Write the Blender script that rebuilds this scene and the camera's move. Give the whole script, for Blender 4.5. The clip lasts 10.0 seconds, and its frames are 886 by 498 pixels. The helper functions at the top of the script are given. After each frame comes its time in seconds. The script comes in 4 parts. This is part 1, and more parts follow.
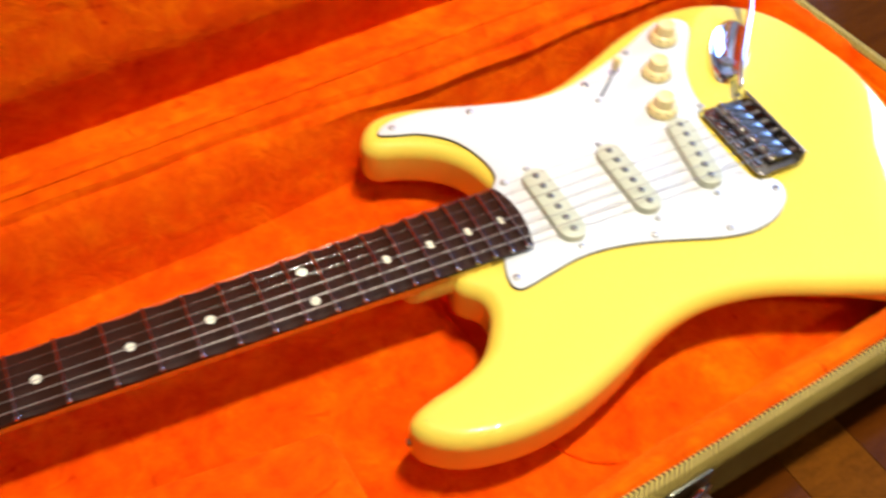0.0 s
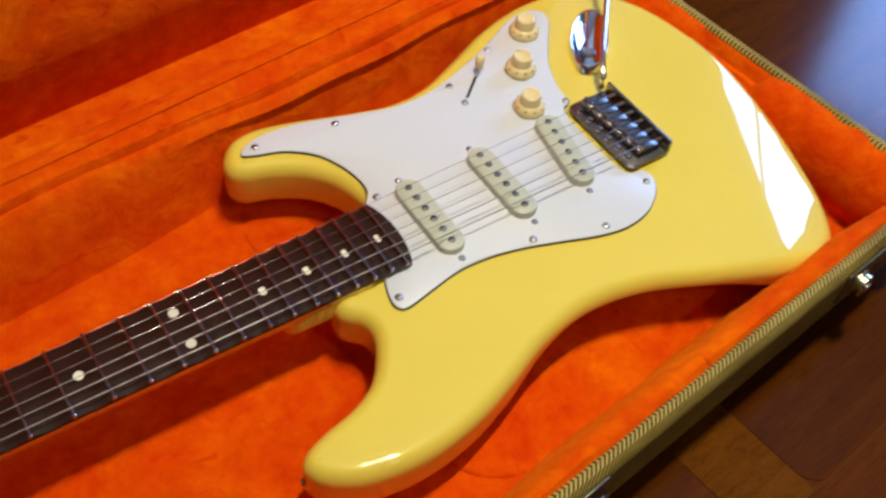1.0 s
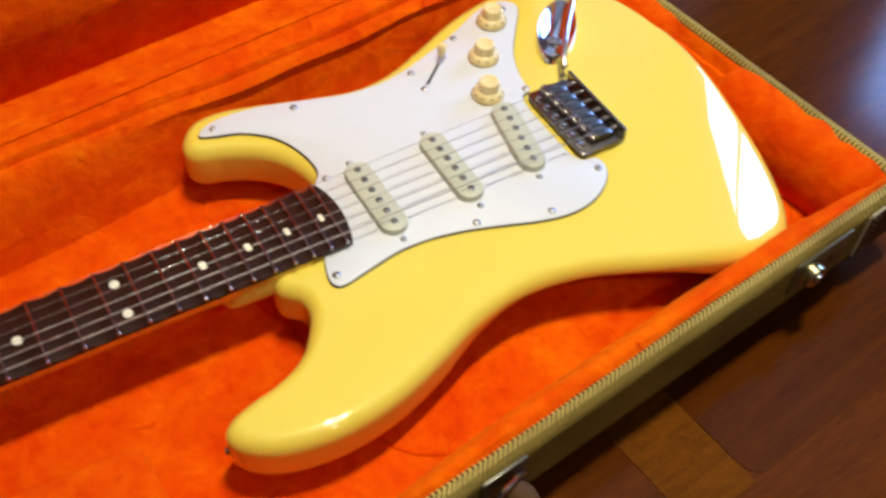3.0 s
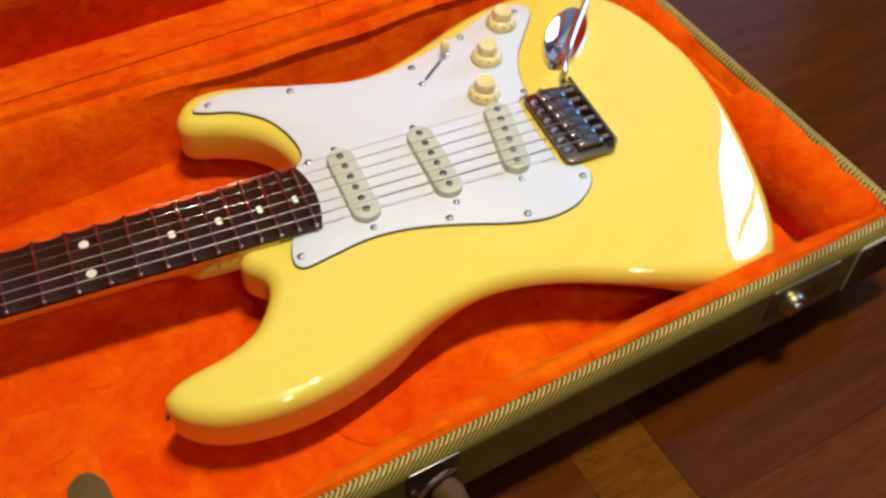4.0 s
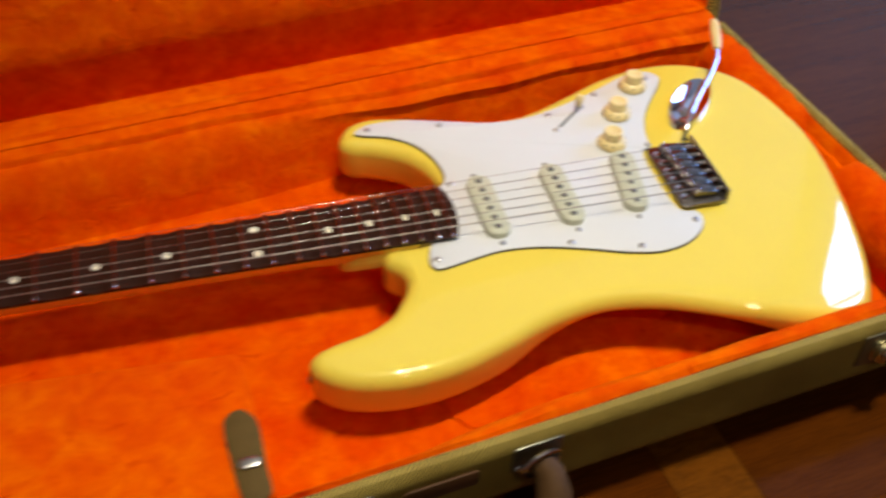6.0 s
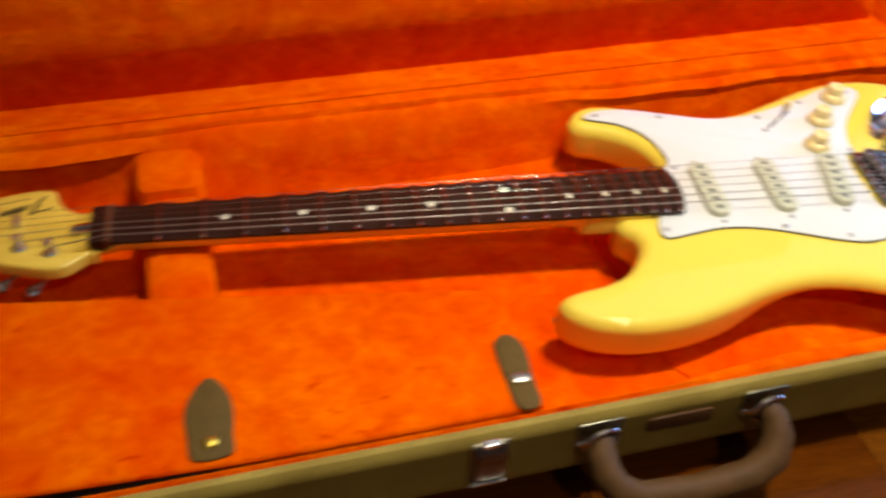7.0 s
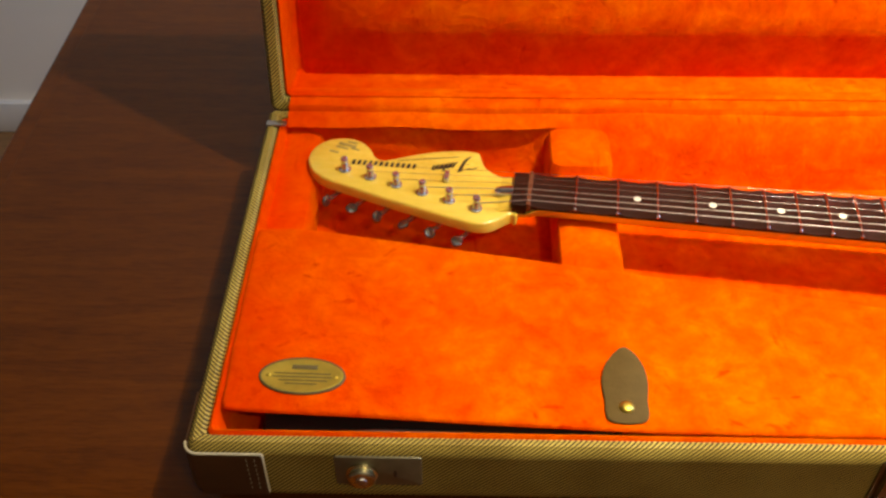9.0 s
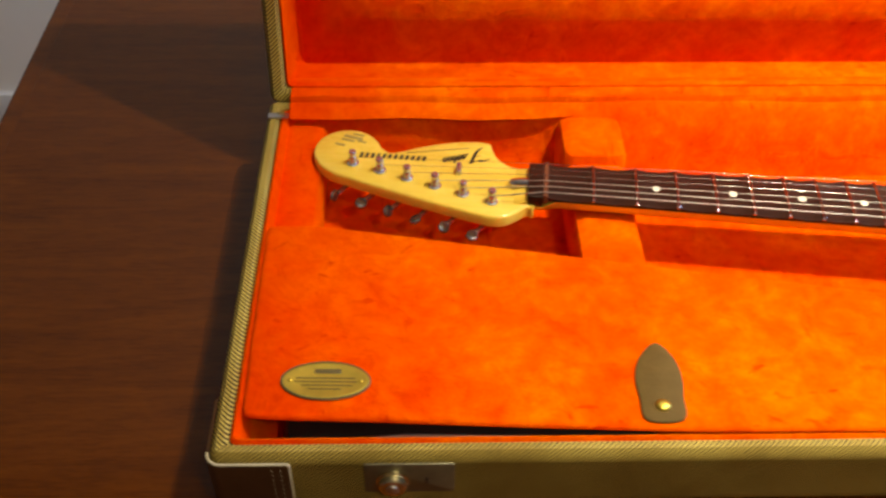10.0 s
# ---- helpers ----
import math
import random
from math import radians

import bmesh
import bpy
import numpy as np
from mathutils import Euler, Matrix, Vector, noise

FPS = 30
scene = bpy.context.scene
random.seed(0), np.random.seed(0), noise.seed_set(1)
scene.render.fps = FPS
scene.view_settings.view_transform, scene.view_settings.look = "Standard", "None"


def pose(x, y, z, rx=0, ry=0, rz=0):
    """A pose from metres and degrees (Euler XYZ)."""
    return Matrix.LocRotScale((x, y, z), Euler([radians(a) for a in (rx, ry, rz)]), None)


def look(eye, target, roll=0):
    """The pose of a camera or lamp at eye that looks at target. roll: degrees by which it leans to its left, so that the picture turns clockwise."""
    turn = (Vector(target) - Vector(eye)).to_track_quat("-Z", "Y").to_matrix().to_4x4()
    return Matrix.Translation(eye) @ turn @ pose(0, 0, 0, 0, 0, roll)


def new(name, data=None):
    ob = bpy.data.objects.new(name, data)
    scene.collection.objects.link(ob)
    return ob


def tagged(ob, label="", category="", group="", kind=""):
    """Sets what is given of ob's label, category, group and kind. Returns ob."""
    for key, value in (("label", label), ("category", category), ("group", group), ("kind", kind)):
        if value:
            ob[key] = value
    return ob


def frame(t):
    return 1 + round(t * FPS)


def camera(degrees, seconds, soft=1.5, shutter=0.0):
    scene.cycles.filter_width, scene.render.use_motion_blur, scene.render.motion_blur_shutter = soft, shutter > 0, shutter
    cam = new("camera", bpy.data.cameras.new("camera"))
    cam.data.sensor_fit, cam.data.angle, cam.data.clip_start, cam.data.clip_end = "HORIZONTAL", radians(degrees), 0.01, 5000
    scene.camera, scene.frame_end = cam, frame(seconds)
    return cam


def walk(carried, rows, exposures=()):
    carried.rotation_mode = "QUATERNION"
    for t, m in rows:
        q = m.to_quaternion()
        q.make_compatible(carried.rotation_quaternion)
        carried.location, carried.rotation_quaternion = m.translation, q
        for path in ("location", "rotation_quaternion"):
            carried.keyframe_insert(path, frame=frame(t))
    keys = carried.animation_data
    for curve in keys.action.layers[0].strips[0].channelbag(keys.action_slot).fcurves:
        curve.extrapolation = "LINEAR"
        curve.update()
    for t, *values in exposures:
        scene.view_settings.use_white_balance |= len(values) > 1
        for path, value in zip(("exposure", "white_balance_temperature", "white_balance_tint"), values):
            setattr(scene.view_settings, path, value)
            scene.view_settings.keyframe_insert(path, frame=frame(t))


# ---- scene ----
cam = camera(47.6, 10.0, soft=2.6, shutter=0.8)
PATH = [
    (0, (0.4022, -0.1445, 0.5843), (0.7580, 0.3922, -0.1808), 2.32),
    (0.5, (0.4124, -0.1204, 0.5871), (0.8184, 0.3451, -0.1994), 5.25),
    (1, (0.4211, -0.1112, 0.5931), (0.8641, 0.3283, -0.1883), 6.49),
    (1.5, (0.4093, -0.1058, 0.5952), (0.8680, 0.3151, -0.1873), 7.74),
    (2, (0.4134, -0.1144, 0.5971), (0.8732, 0.3133, -0.1812), 7.08),
    (2.5, (0.4415, -0.1265, 0.5981), (0.8438, 0.3464, -0.1858), 4.18),
    (3, (0.4713, -0.1766, 0.5907), (0.8697, 0.3097, -0.1870), 3.09),
    (3.2, (0.4771, -0.1836, 0.5889), (0.8706, 0.2937, -0.1968), 3.53),
    (4.5, (0.5550, -0.2506, 0.5764), (0.8619, 0.3452, -0.1658), 2.00),
    (5, (0.5611, -0.2665, 0.5794), (0.8654, 0.3586, -0.1393), 1.49),
    (5.2, (0.5582, -0.2813, 0.5756), (0.8628, 0.3483, -0.1391), 1.90),
    (6.3, (0.4172, -0.3279, 0.6028), (0.6905, 0.3416, -0.0879), 2.12),
    (6.5, (0.3844, -0.3465, 0.6042), (0.6629, 0.3299, -0.0777), 2.77),
    (7, (0.3049, -0.3679, 0.6197), (0.5270, 0.3280, -0.0633), 3.82),
    (7.5, (0.2505, -0.3792, 0.6305), (0.4027, 0.3334, -0.0544), 2.81),
    (8, (0.1987, -0.3845, 0.6348), (0.2745, 0.3475, -0.0424), 2.21),
    (8.5, (0.1794, -0.3834, 0.6326), (0.1979, 0.3486, -0.0485), 0.97),
    (9, (0.1761, -0.3857, 0.6305), (0.1553, 0.3380, -0.0593), -0.48),
    (9.5, (0.1660, -0.3868, 0.6244), (0.1653, 0.3409, -0.0615), 0.54),
    (10, (0.1305, -0.3616, 0.6191), (0.1504, 0.3514, -0.0818), 0.74),
]
EXPOSURES = [(0.0, 0.56, 6500, 10), (0.3, 0.26, 6500, 10), (0.6, -0.15, 6500, 10), (0.9, -0.23, 6500, 10), (1.6, -0.13, 6500, 10), (2.3, 0.01, 6500, 10), (3.0, 0.06, 6500, 10), (4.5, -0.05, 6500, 10), (5.0, -0.08, 6500, 10), (6.3, -0.01, 6890, 10), (7.0, 0.32, 7100, 10), (8.0, 0.87, 7650, 10), (10.0, 1.15, 7650, 10)]
walk(cam, [(t, look(eye, target, roll)) for t, eye, target, roll in PATH], EXPOSURES)

# ---- light ----
world = bpy.data.worlds.new("evening_sky")
scene.world = world
world.use_nodes = True
sky = world.node_tree.nodes.new("ShaderNodeTexSky")
sky.sky_type, sky.sun_disc = "NISHITA", False
sky.sun_elevation, sky.sun_rotation = radians(12), radians(200)
world.node_tree.links.new(sky.outputs[0], world.node_tree.nodes["Background"].inputs[0])
world.node_tree.nodes["Background"].inputs[1].default_value = 0.1


def bulb(x, y, z, watts, radius, colour):
    data = bpy.data.lights.new("ceiling_bulb", "POINT")
    data.energy, data.shadow_soft_size, data.color = watts, radius, colour
    ob = new("ceiling_bulb", data)
    ob.location = (x, y, z)


WARM = (1.0, 0.94, 0.76)
bulb(0.85, 0.08, 1.74, 30, 0.022, WARM)
for sx, sy, watts, wide in ((0.76, 0.05, 39, 64), (0.95, 0.11, 39, 64), (0.70, -1.10, 14, 90)):
    spot = bpy.data.lights.new("ceiling_spot", "SPOT")
    spot.energy, spot.shadow_soft_size, spot.color, spot.spot_size, spot.spot_blend = watts, 0.022, WARM, radians(wide), 1.0
    new("ceiling_spot", spot).matrix_world = look((sx, sy, 1.70), (sx, sy * 0.3 + 0.05, 0))

window_light = bpy.data.lights.new("window_daylight", "AREA")
window_light.shape, window_light.size, window_light.size_y = "RECTANGLE", 0.87, 1.05
window_light.energy, window_light.color = 56, (0.22, 0.43, 1.0)
window_lamp = new("window_daylight", window_light)
window_lamp.matrix_world = look((3.07, 0.485, 1.075), (0.9, 0.485, 1.075))


# ---- materials ----
def material(name, build):
    m = bpy.data.materials.new(name)
    m.use_nodes = True
    build(m.node_tree, m.node_tree.nodes["Principled BSDF"])
    return m


def node(tree, kind, **inputs):
    n = tree.nodes.new(kind)
    for key, value in inputs.items():
        n.inputs[key.replace("_", " ")].default_value = value
    return n


def coords(tree, scale=(1, 1, 1), turn=(0, 0, 0)):
    tc = tree.nodes.new("ShaderNodeTexCoord")
    mp = node(tree, "ShaderNodeMapping", Scale=scale, Rotation=turn)
    tree.links.new(tc.outputs["Object"], mp.inputs["Vector"])
    return mp.outputs["Vector"]


def ramp(tree, source, stops):
    r = tree.nodes.new("ShaderNodeValToRGB")
    while len(r.color_ramp.elements) < len(stops):
        r.color_ramp.elements.new(0.5)
    for e, (p, c) in zip(r.color_ramp.elements, stops):
        e.position, e.color = p, (*c, 1)
    tree.links.new(source, r.inputs["Fac"])
    return r.outputs["Color"]


def mix(tree, fac, a, b, mode="MIX"):
    m = tree.nodes.new("ShaderNodeMix")
    m.data_type, m.blend_type = "RGBA", mode
    for socket, value in ((m.inputs["Factor"], fac), (m.inputs["A"], a), (m.inputs["B"], b)):
        if isinstance(value, (int, float)):
            socket.default_value = value
        elif isinstance(value, tuple):
            socket.default_value = (*value, 1)
        else:
            tree.links.new(value, socket)
    for s in m.outputs:
        if s.type == "RGBA":
            return s


def noise_of(tree, vector, scale, detail=3.0, rough=0.55, distortion=0.0):
    n = node(tree, "ShaderNodeTexNoise", Scale=scale, Detail=detail, Roughness=rough, Distortion=distortion)
    tree.links.new(vector, n.inputs["Vector"])
    return n.outputs["Fac"]


def relief(tree, bsdf, height, strength, distance):
    b = node(tree, "ShaderNodeBump", Strength=strength, Distance=distance)
    tree.links.new(height, b.inputs["Height"])
    tree.links.new(b.outputs["Normal"], bsdf.inputs["Normal"])


def plain(name, colour, rough, metal=0.0, coat=0.0, vary=0.08, scale=60, bump=0.0, spec=0.5):
    def build(tree, bsdf):
        v = coords(tree)
        n = noise_of(tree, v, scale)
        fine = noise_of(tree, v, scale * 9)
        dark = tuple(c * (1 - vary) for c in colour)
        light = tuple(min(1, c * (1 + vary)) for c in colour)
        tree.links.new(mix(tree, fine, ramp(tree, n, [(0.3, dark), (0.7, light)]), colour), bsdf.inputs["Base Color"])
        bsdf.inputs["Roughness"].default_value = rough
        bsdf.inputs["Metallic"].default_value = metal
        bsdf.inputs["Specular IOR Level"].default_value = spec
        bsdf.inputs["Coat Weight"].default_value = coat
        bsdf.inputs["Coat Roughness"].default_value = 0.03
        if bump:
            relief(tree, bsdf, fine, bump, 0.001)
    return material(name, build)


def velvet(tree, bsdf):
    v = coords(tree)
    patch = noise_of(tree, v, 4.2, 4, 0.55, 0.4)
    nap = noise_of(tree, v, 11, 6, 0.62, 0.5)
    blotch = noise_of(tree, v, 30, 5, 0.66, 0.5)
    streak = noise_of(tree, coords(tree, (80, 20, 40), (0, 0, 0.5)), 1.0, 4, 0.65, 0.6)
    pile = noise_of(tree, v, 1300, 2)
    red, orange, amber = (0.64, 0.030, 0.001), (0.76, 0.082, 0.001), (0.90, 0.178, 0.002)
    wide = ramp(tree, patch, [(0.36, (0.70, 0.050, 0.001)), (0.5, orange), (0.64, (0.86, 0.14, 0.001))])
    mid = ramp(tree, nap, [(0.34, red), (0.5, orange), (0.66, amber)])
    marks = ramp(tree, blotch, [(0.32, red), (0.48, orange), (0.68, amber)])
    colour = mix(tree, 0.5, mix(tree, 0.55, wide, mid), marks)
    axes = tree.nodes.new("ShaderNodeSeparateXYZ")
    tree.links.new(coords(tree, (4.0, 4.0, 4.0)), axes.inputs[0])
    edge = tree.nodes.new("ShaderNodeMath")
    edge.operation = "MULTIPLY_ADD"
    edge.inputs[1].default_value = 0.6
    tree.links.new(patch, edge.inputs[0])
    tree.links.new(axes.outputs["X"], edge.inputs[2])
    end = ramp(tree, edge.outputs[0], [(0.40, (0.68, 0.68, 0.68)), (0.85, (0, 0, 0))])
    colour = mix(tree, end, colour, (0.77, 0.030, 0.001))
    tufts = ramp(tree, noise_of(tree, v, 90, 3, 0.6), [(0.32, (0.94, 0.76, 0.8)), (0.68, (1.06, 1.14, 1.0))])
    colour = mix(tree, 1.0, colour, tufts, "MULTIPLY")
    brushed = ramp(tree, streak, [(0.27, (0.82, 0.46, 0.5)), (0.36, (1, 1, 1))])
    colour = mix(tree, 1.0, colour, brushed, "MULTIPLY")
    dabs = ramp(tree, noise_of(tree, coords(tree, (48, 85, 60), (0, 0, -0.5)), 1.0, 2, 0.5, 0.6), [(0.27, (0.80, 0.42, 0.4)), (0.35, (1, 1, 1))])
    worn = ramp(tree, noise_of(tree, v, 6.5, 2), [(0.46, (0, 0, 0)), (0.58, (1, 1, 1))])
    colour = mix(tree, worn, colour, mix(tree, 1.0, colour, dabs, "MULTIPLY"))
    tree.links.new(colour, bsdf.inputs["Base Color"])
    bsdf.inputs["Roughness"].default_value = 0.9
    bsdf.inputs["Specular IOR Level"].default_value = 0.02
    bsdf.inputs["Sheen Weight"].default_value = 0.45
    bsdf.inputs["Sheen Roughness"].default_value = 0.40
    bsdf.inputs["Sheen Tint"].default_value = (1.0, 0.30, 0.01, 1)
    height = tree.nodes.new("ShaderNodeMath")
    height.operation = "MULTIPLY_ADD"
    height.inputs[1].default_value = 6.0
    tree.links.new(blotch, height.inputs[0])
    tree.links.new(pile, height.inputs[2])
    relief(tree, bsdf, height.outputs[0], 0.6, 0.0012)


def tweed_laid(lay):
    return lambda tree, bsdf: tweed(tree, bsdf, lay)


def tweed(tree, bsdf, lay):
    v = coords(tree, lay)
    w = tree.nodes.new("ShaderNodeTexWave")
    w.bands_direction = "DIAGONAL"
    for key, value in (("Scale", 176.0), ("Distortion", 0.4), ("Detail", 2.0), ("Detail Scale", 3.0)):
        w.inputs[key].default_value = value
    tree.links.new(v, w.inputs["Vector"])
    stripes = ramp(tree, w.outputs["Fac"], [(0.28, (0.060, 0.038, 0.008)), (0.52, (0.36, 0.255, 0.050)), (0.82, (0.60, 0.45, 0.105))])
    dirt = ramp(tree, noise_of(tree, v, 14, 4), [(0.3, (0.66, 0.60, 0.50)), (0.65, (1, 1, 1))])
    tree.links.new(mix(tree, 1.0, stripes, dirt, "MULTIPLY"), bsdf.inputs["Base Color"])
    bsdf.inputs["Roughness"].default_value = 0.65
    bsdf.inputs["Specular IOR Level"].default_value = 0.18
    thread = noise_of(tree, v, 1200, 2)
    both = tree.nodes.new("ShaderNodeMath")
    both.operation = "ADD"
    tree.links.new(w.outputs["Fac"], both.inputs[0])
    tree.links.new(thread, both.inputs[1])
    relief(tree, bsdf, both.outputs[0], 0.5, 0.0008)


def wood(name, dark, mid, light, grain, rough, coat=0.0, turn=(0, 0, 0), each=False, spec=0.5, bump=0.15):
    def build(tree, bsdf):
        v = coords(tree, grain, turn)
        if each:
            info = tree.nodes.new("ShaderNodeObjectInfo")
            shift = tree.nodes.new("ShaderNodeVectorMath")
            shift.operation = "MULTIPLY_ADD"
            shift.inputs[1].default_value = (37, 53, 71)
            comb = tree.nodes.new("ShaderNodeCombineXYZ")
            for axis in "XYZ":
                tree.links.new(info.outputs["Random"], comb.inputs[axis])
            tree.links.new(comb.outputs[0], shift.inputs[0])
            tree.links.new(v, shift.inputs[2])
            v = shift.outputs[0]
        n = noise_of(tree, v, 3.0, 6, 0.62, 0.8)
        pores = noise_of(tree, v, 26.0, 3, 0.6)
        colour = ramp(tree, n, [(0.3, dark), (0.5, mid), (0.72, light)])
        colour = mix(tree, 0.5, colour, ramp(tree, pores, [(0.38, dark), (0.55, mid)]))
        if each:
            tone = ramp(tree, info.outputs["Random"], [(0.0, (0.66, 0.64, 0.62)), (1.0, (1.02, 1.0, 0.98))])
            colour = mix(tree, 1.0, colour, tone, "MULTIPLY")
        tree.links.new(colour, bsdf.inputs["Base Color"])
        rr = ramp(tree, pores, [(0.3, (rough * 1.35,) * 3), (0.7, (rough * 0.85,) * 3)])
        tree.links.new(rr, bsdf.inputs["Roughness"])
        bsdf.inputs["Specular IOR Level"].default_value = spec
        bsdf.inputs["Coat Weight"].default_value = coat
        bsdf.inputs["Coat Roughness"].default_value = 0.12
        relief(tree, bsdf, pores, bump, 0.0006)
    return material(name, build)


VELVET = material("orange_velvet", velvet)
TWEED = material("tweed", tweed_laid((1, -1, -1)))
TWEED_ENDS = [material("tweed_end", tweed_laid((1, 1, s))) for s in (1, -1)]
CREAM = plain("cream_lacquer", (0.78, 0.60, 0.078), 0.5, coat=1.0, vary=0.03, scale=18, spec=0.15)
GUARD = plain("white_pickguard_plastic", (0.65, 0.66, 0.68), 0.30, vary=0.02, scale=30)
GUARD_EDGE = plain("black_ply", (0.02, 0.018, 0.02), 0.4)
MINT = plain("aged_white_plastic", (0.52, 0.53, 0.40), 0.35, vary=0.05, scale=90)
PARCHMENT = plain("aged_cream_plastic", (0.80, 0.64, 0.30), 0.3, vary=0.05, scale=90)
CHROME = plain("chrome", (0.80, 0.80, 0.82), 0.10, metal=1.0, vary=0.05)
TUNER = plain("satin_tuner_chrome", (0.55, 0.56, 0.58), 0.16, metal=0.85, vary=0.15, scale=200)
BUTTON = plain("dull_tuner_button", (0.22, 0.22, 0.21), 0.14, metal=0.9, vary=0.2, scale=200)
GRIP = plain("handle_leather", (0.085, 0.042, 0.016), 0.5, vary=0.3, scale=90, bump=0.5, spec=0.12)
PRINT = plain("olive_print", (0.10, 0.070, 0.014), 0.7, vary=0.2, scale=300)
STEEL = plain("worn_steel", (0.50, 0.49, 0.48), 0.28, metal=1.0, vary=0.2, scale=200)
FRETWIRE = plain("fret_nickel", (0.33, 0.29, 0.27), 0.22, metal=1.0, vary=0.1, scale=300)
STRING = plain("string_steel", (0.50, 0.49, 0.47), 0.20, metal=1.0, vary=0.1, scale=300)
WOUND = plain("wound_string_nickel", (0.40, 0.38, 0.36), 0.40, metal=1.0, vary=0.2, scale=900)
DARKMETAL = plain("dark_nickel", (0.22, 0.21, 0.16), 0.36, metal=1.0, vary=0.25, scale=120)
FADED = plain("faded_decal", (0.30, 0.22, 0.06), 0.5, vary=0.3, scale=300)
BRASS = plain("worn_brass", (0.66, 0.48, 0.085), 0.40, metal=1.0, vary=0.2, scale=120)
LOCKPLATE = plain("tarnished_lock_plate", (0.17, 0.15, 0.09), 0.34, metal=0.6, vary=0.25, scale=120)
KNOB = plain("worn_lock_nickel", (0.66, 0.58, 0.32), 0.25, metal=1.0, vary=0.25, scale=200)
BLACK = plain("black_leatherette", (0.012, 0.011, 0.012), 0.5, vary=0.3, bump=0.3)
LEATHER = plain("brown_leather", (0.085, 0.036, 0.013), 0.55, spec=0.2, vary=0.25, scale=80, bump=0.4)
TAB = plain("olive_leather", (0.105, 0.064, 0.018), 0.75, spec=0.12, vary=0.15, scale=90, bump=0.4)
THREAD = plain("pale_thread", (0.50, 0.43, 0.28), 0.8, vary=0.15, scale=400)
PEARL = plain("clay_dot", (0.82, 0.78, 0.62), 0.35, vary=0.08, scale=400)
INK = plain("black_decal", (0.02, 0.018, 0.012), 0.4)
NUT = plain("brown_nut", (0.16, 0.05, 0.02), 0.4)
BRIDGE = plain("grey_chrome", (0.25, 0.225, 0.205), 0.26, metal=1.0, vary=0.15, scale=250)
POLE = plain("dull_pole_steel", (0.16, 0.155, 0.15), 0.5, metal=1.0, vary=0.2, scale=300)
SCREWS = plain("dull_screw_nickel", (0.42, 0.41, 0.40), 0.35, metal=1.0, vary=0.2, scale=300)
LIGHTTILE = wood("amber_inlay_wood", (0.060, 0.0165, 0.0008), (0.125, 0.036, 0.0015), (0.18, 0.056, 0.003), (12, 60, 60), 0.55, turn=(0, 0, 1.0), spec=0.03, bump=0.0)
# unseen walls: colour darkened to lower fill light and reflections on the table
DIMPAINT = plain("dimmed_room_paint", (0.20, 0.15, 0.11), 0.8, vary=0.08, scale=4, bump=0.1)
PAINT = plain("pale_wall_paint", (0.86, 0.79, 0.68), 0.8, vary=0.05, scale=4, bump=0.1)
# unseen ceiling: darkened below the wall paint so the table reflects less grey
CEILPAINT = plain("dimmed_ceiling_paint", (0.34, 0.31, 0.27), 0.85, vary=0.05, scale=4, bump=0.1)
TRIMPAINT = plain("white_trim_paint", (0.75, 0.73, 0.68), 0.45, vary=0.04, scale=8)
ROSEWOOD = wood("rosewood", (0.013, 0.0045, 0.0025), (0.028, 0.009, 0.005), (0.046, 0.015, 0.008), (6, 70, 70), 0.32, spec=0.28)
MAPLE = wood("tinted_maple", (0.66, 0.42, 0.05), (0.78, 0.54, 0.08), (0.84, 0.60, 0.11), (5, 60, 60), 0.25, coat=0.8)
TABLEWOOD = wood("dark_table_wood", (0.056, 0.0132, 0.0011), (0.098, 0.0240, 0.0016), (0.140, 0.0365, 0.0028), (2.2, 22, 22), 0.115, coat=0.0, each=True, spec=0.24, bump=0.06)
FLOORWOOD = wood("floor_boards", (0.12, 0.06, 0.02), (0.22, 0.11, 0.04), (0.3, 0.16, 0.07), (2, 16, 16), 0.4)


# ---- mesh helpers ----
def mesh_object(name, bm, mat, smooth=40):
    bmesh.ops.recalc_face_normals(bm, faces=bm.faces)
    data = bpy.data.meshes.new(name)
    bm.to_mesh(data)
    bm.free()
    data.materials.append(mat)
    if smooth:
        data.shade_smooth()
        data.set_sharp_from_angle(angle=radians(smooth))
    return new(name, data)


def part(name, bm, mat, parent, label="", at=None, smooth=40):
    ob = mesh_object(name, bm, mat, smooth)
    ob.parent = parent
    if at is not None:
        ob.matrix_local = at
    return tagged(ob, label)


def repeat(ob, at):
    twin = ob.copy()
    scene.collection.objects.link(twin)
    twin.matrix_local = at
    return twin


def loft(rings, cap0=True, cap1=True, closed=True):
    bm = bmesh.new()
    made = [[bm.verts.new(p) for p in ring] for ring in rings]
    n = len(made[0])
    for a, b in zip(made, made[1:]):
        for i in range(n if closed else n - 1):
            bm.faces.new((a[i], a[(i + 1) % n], b[(i + 1) % n], b[i]))
    if cap0:
        bm.faces.new(made[0][::-1])
    if cap1:
        bm.faces.new(made[-1])
    return bm


def round_rect(x0, y0, x1, y1, r, n=6):
    pts = []
    for cx, cy, a0 in ((x1 - r, y1 - r, 0), (x0 + r, y1 - r, 90), (x0 + r, y0 + r, 180), (x1 - r, y0 + r, 270)):
        for i in range(n + 1):
            a = radians(a0 + 90 * i / n)
            pts.append((cx + r * math.cos(a), cy + r * math.sin(a)))
    return pts


def flat(pts, z):
    return [(x, y, z) for x, y in pts]


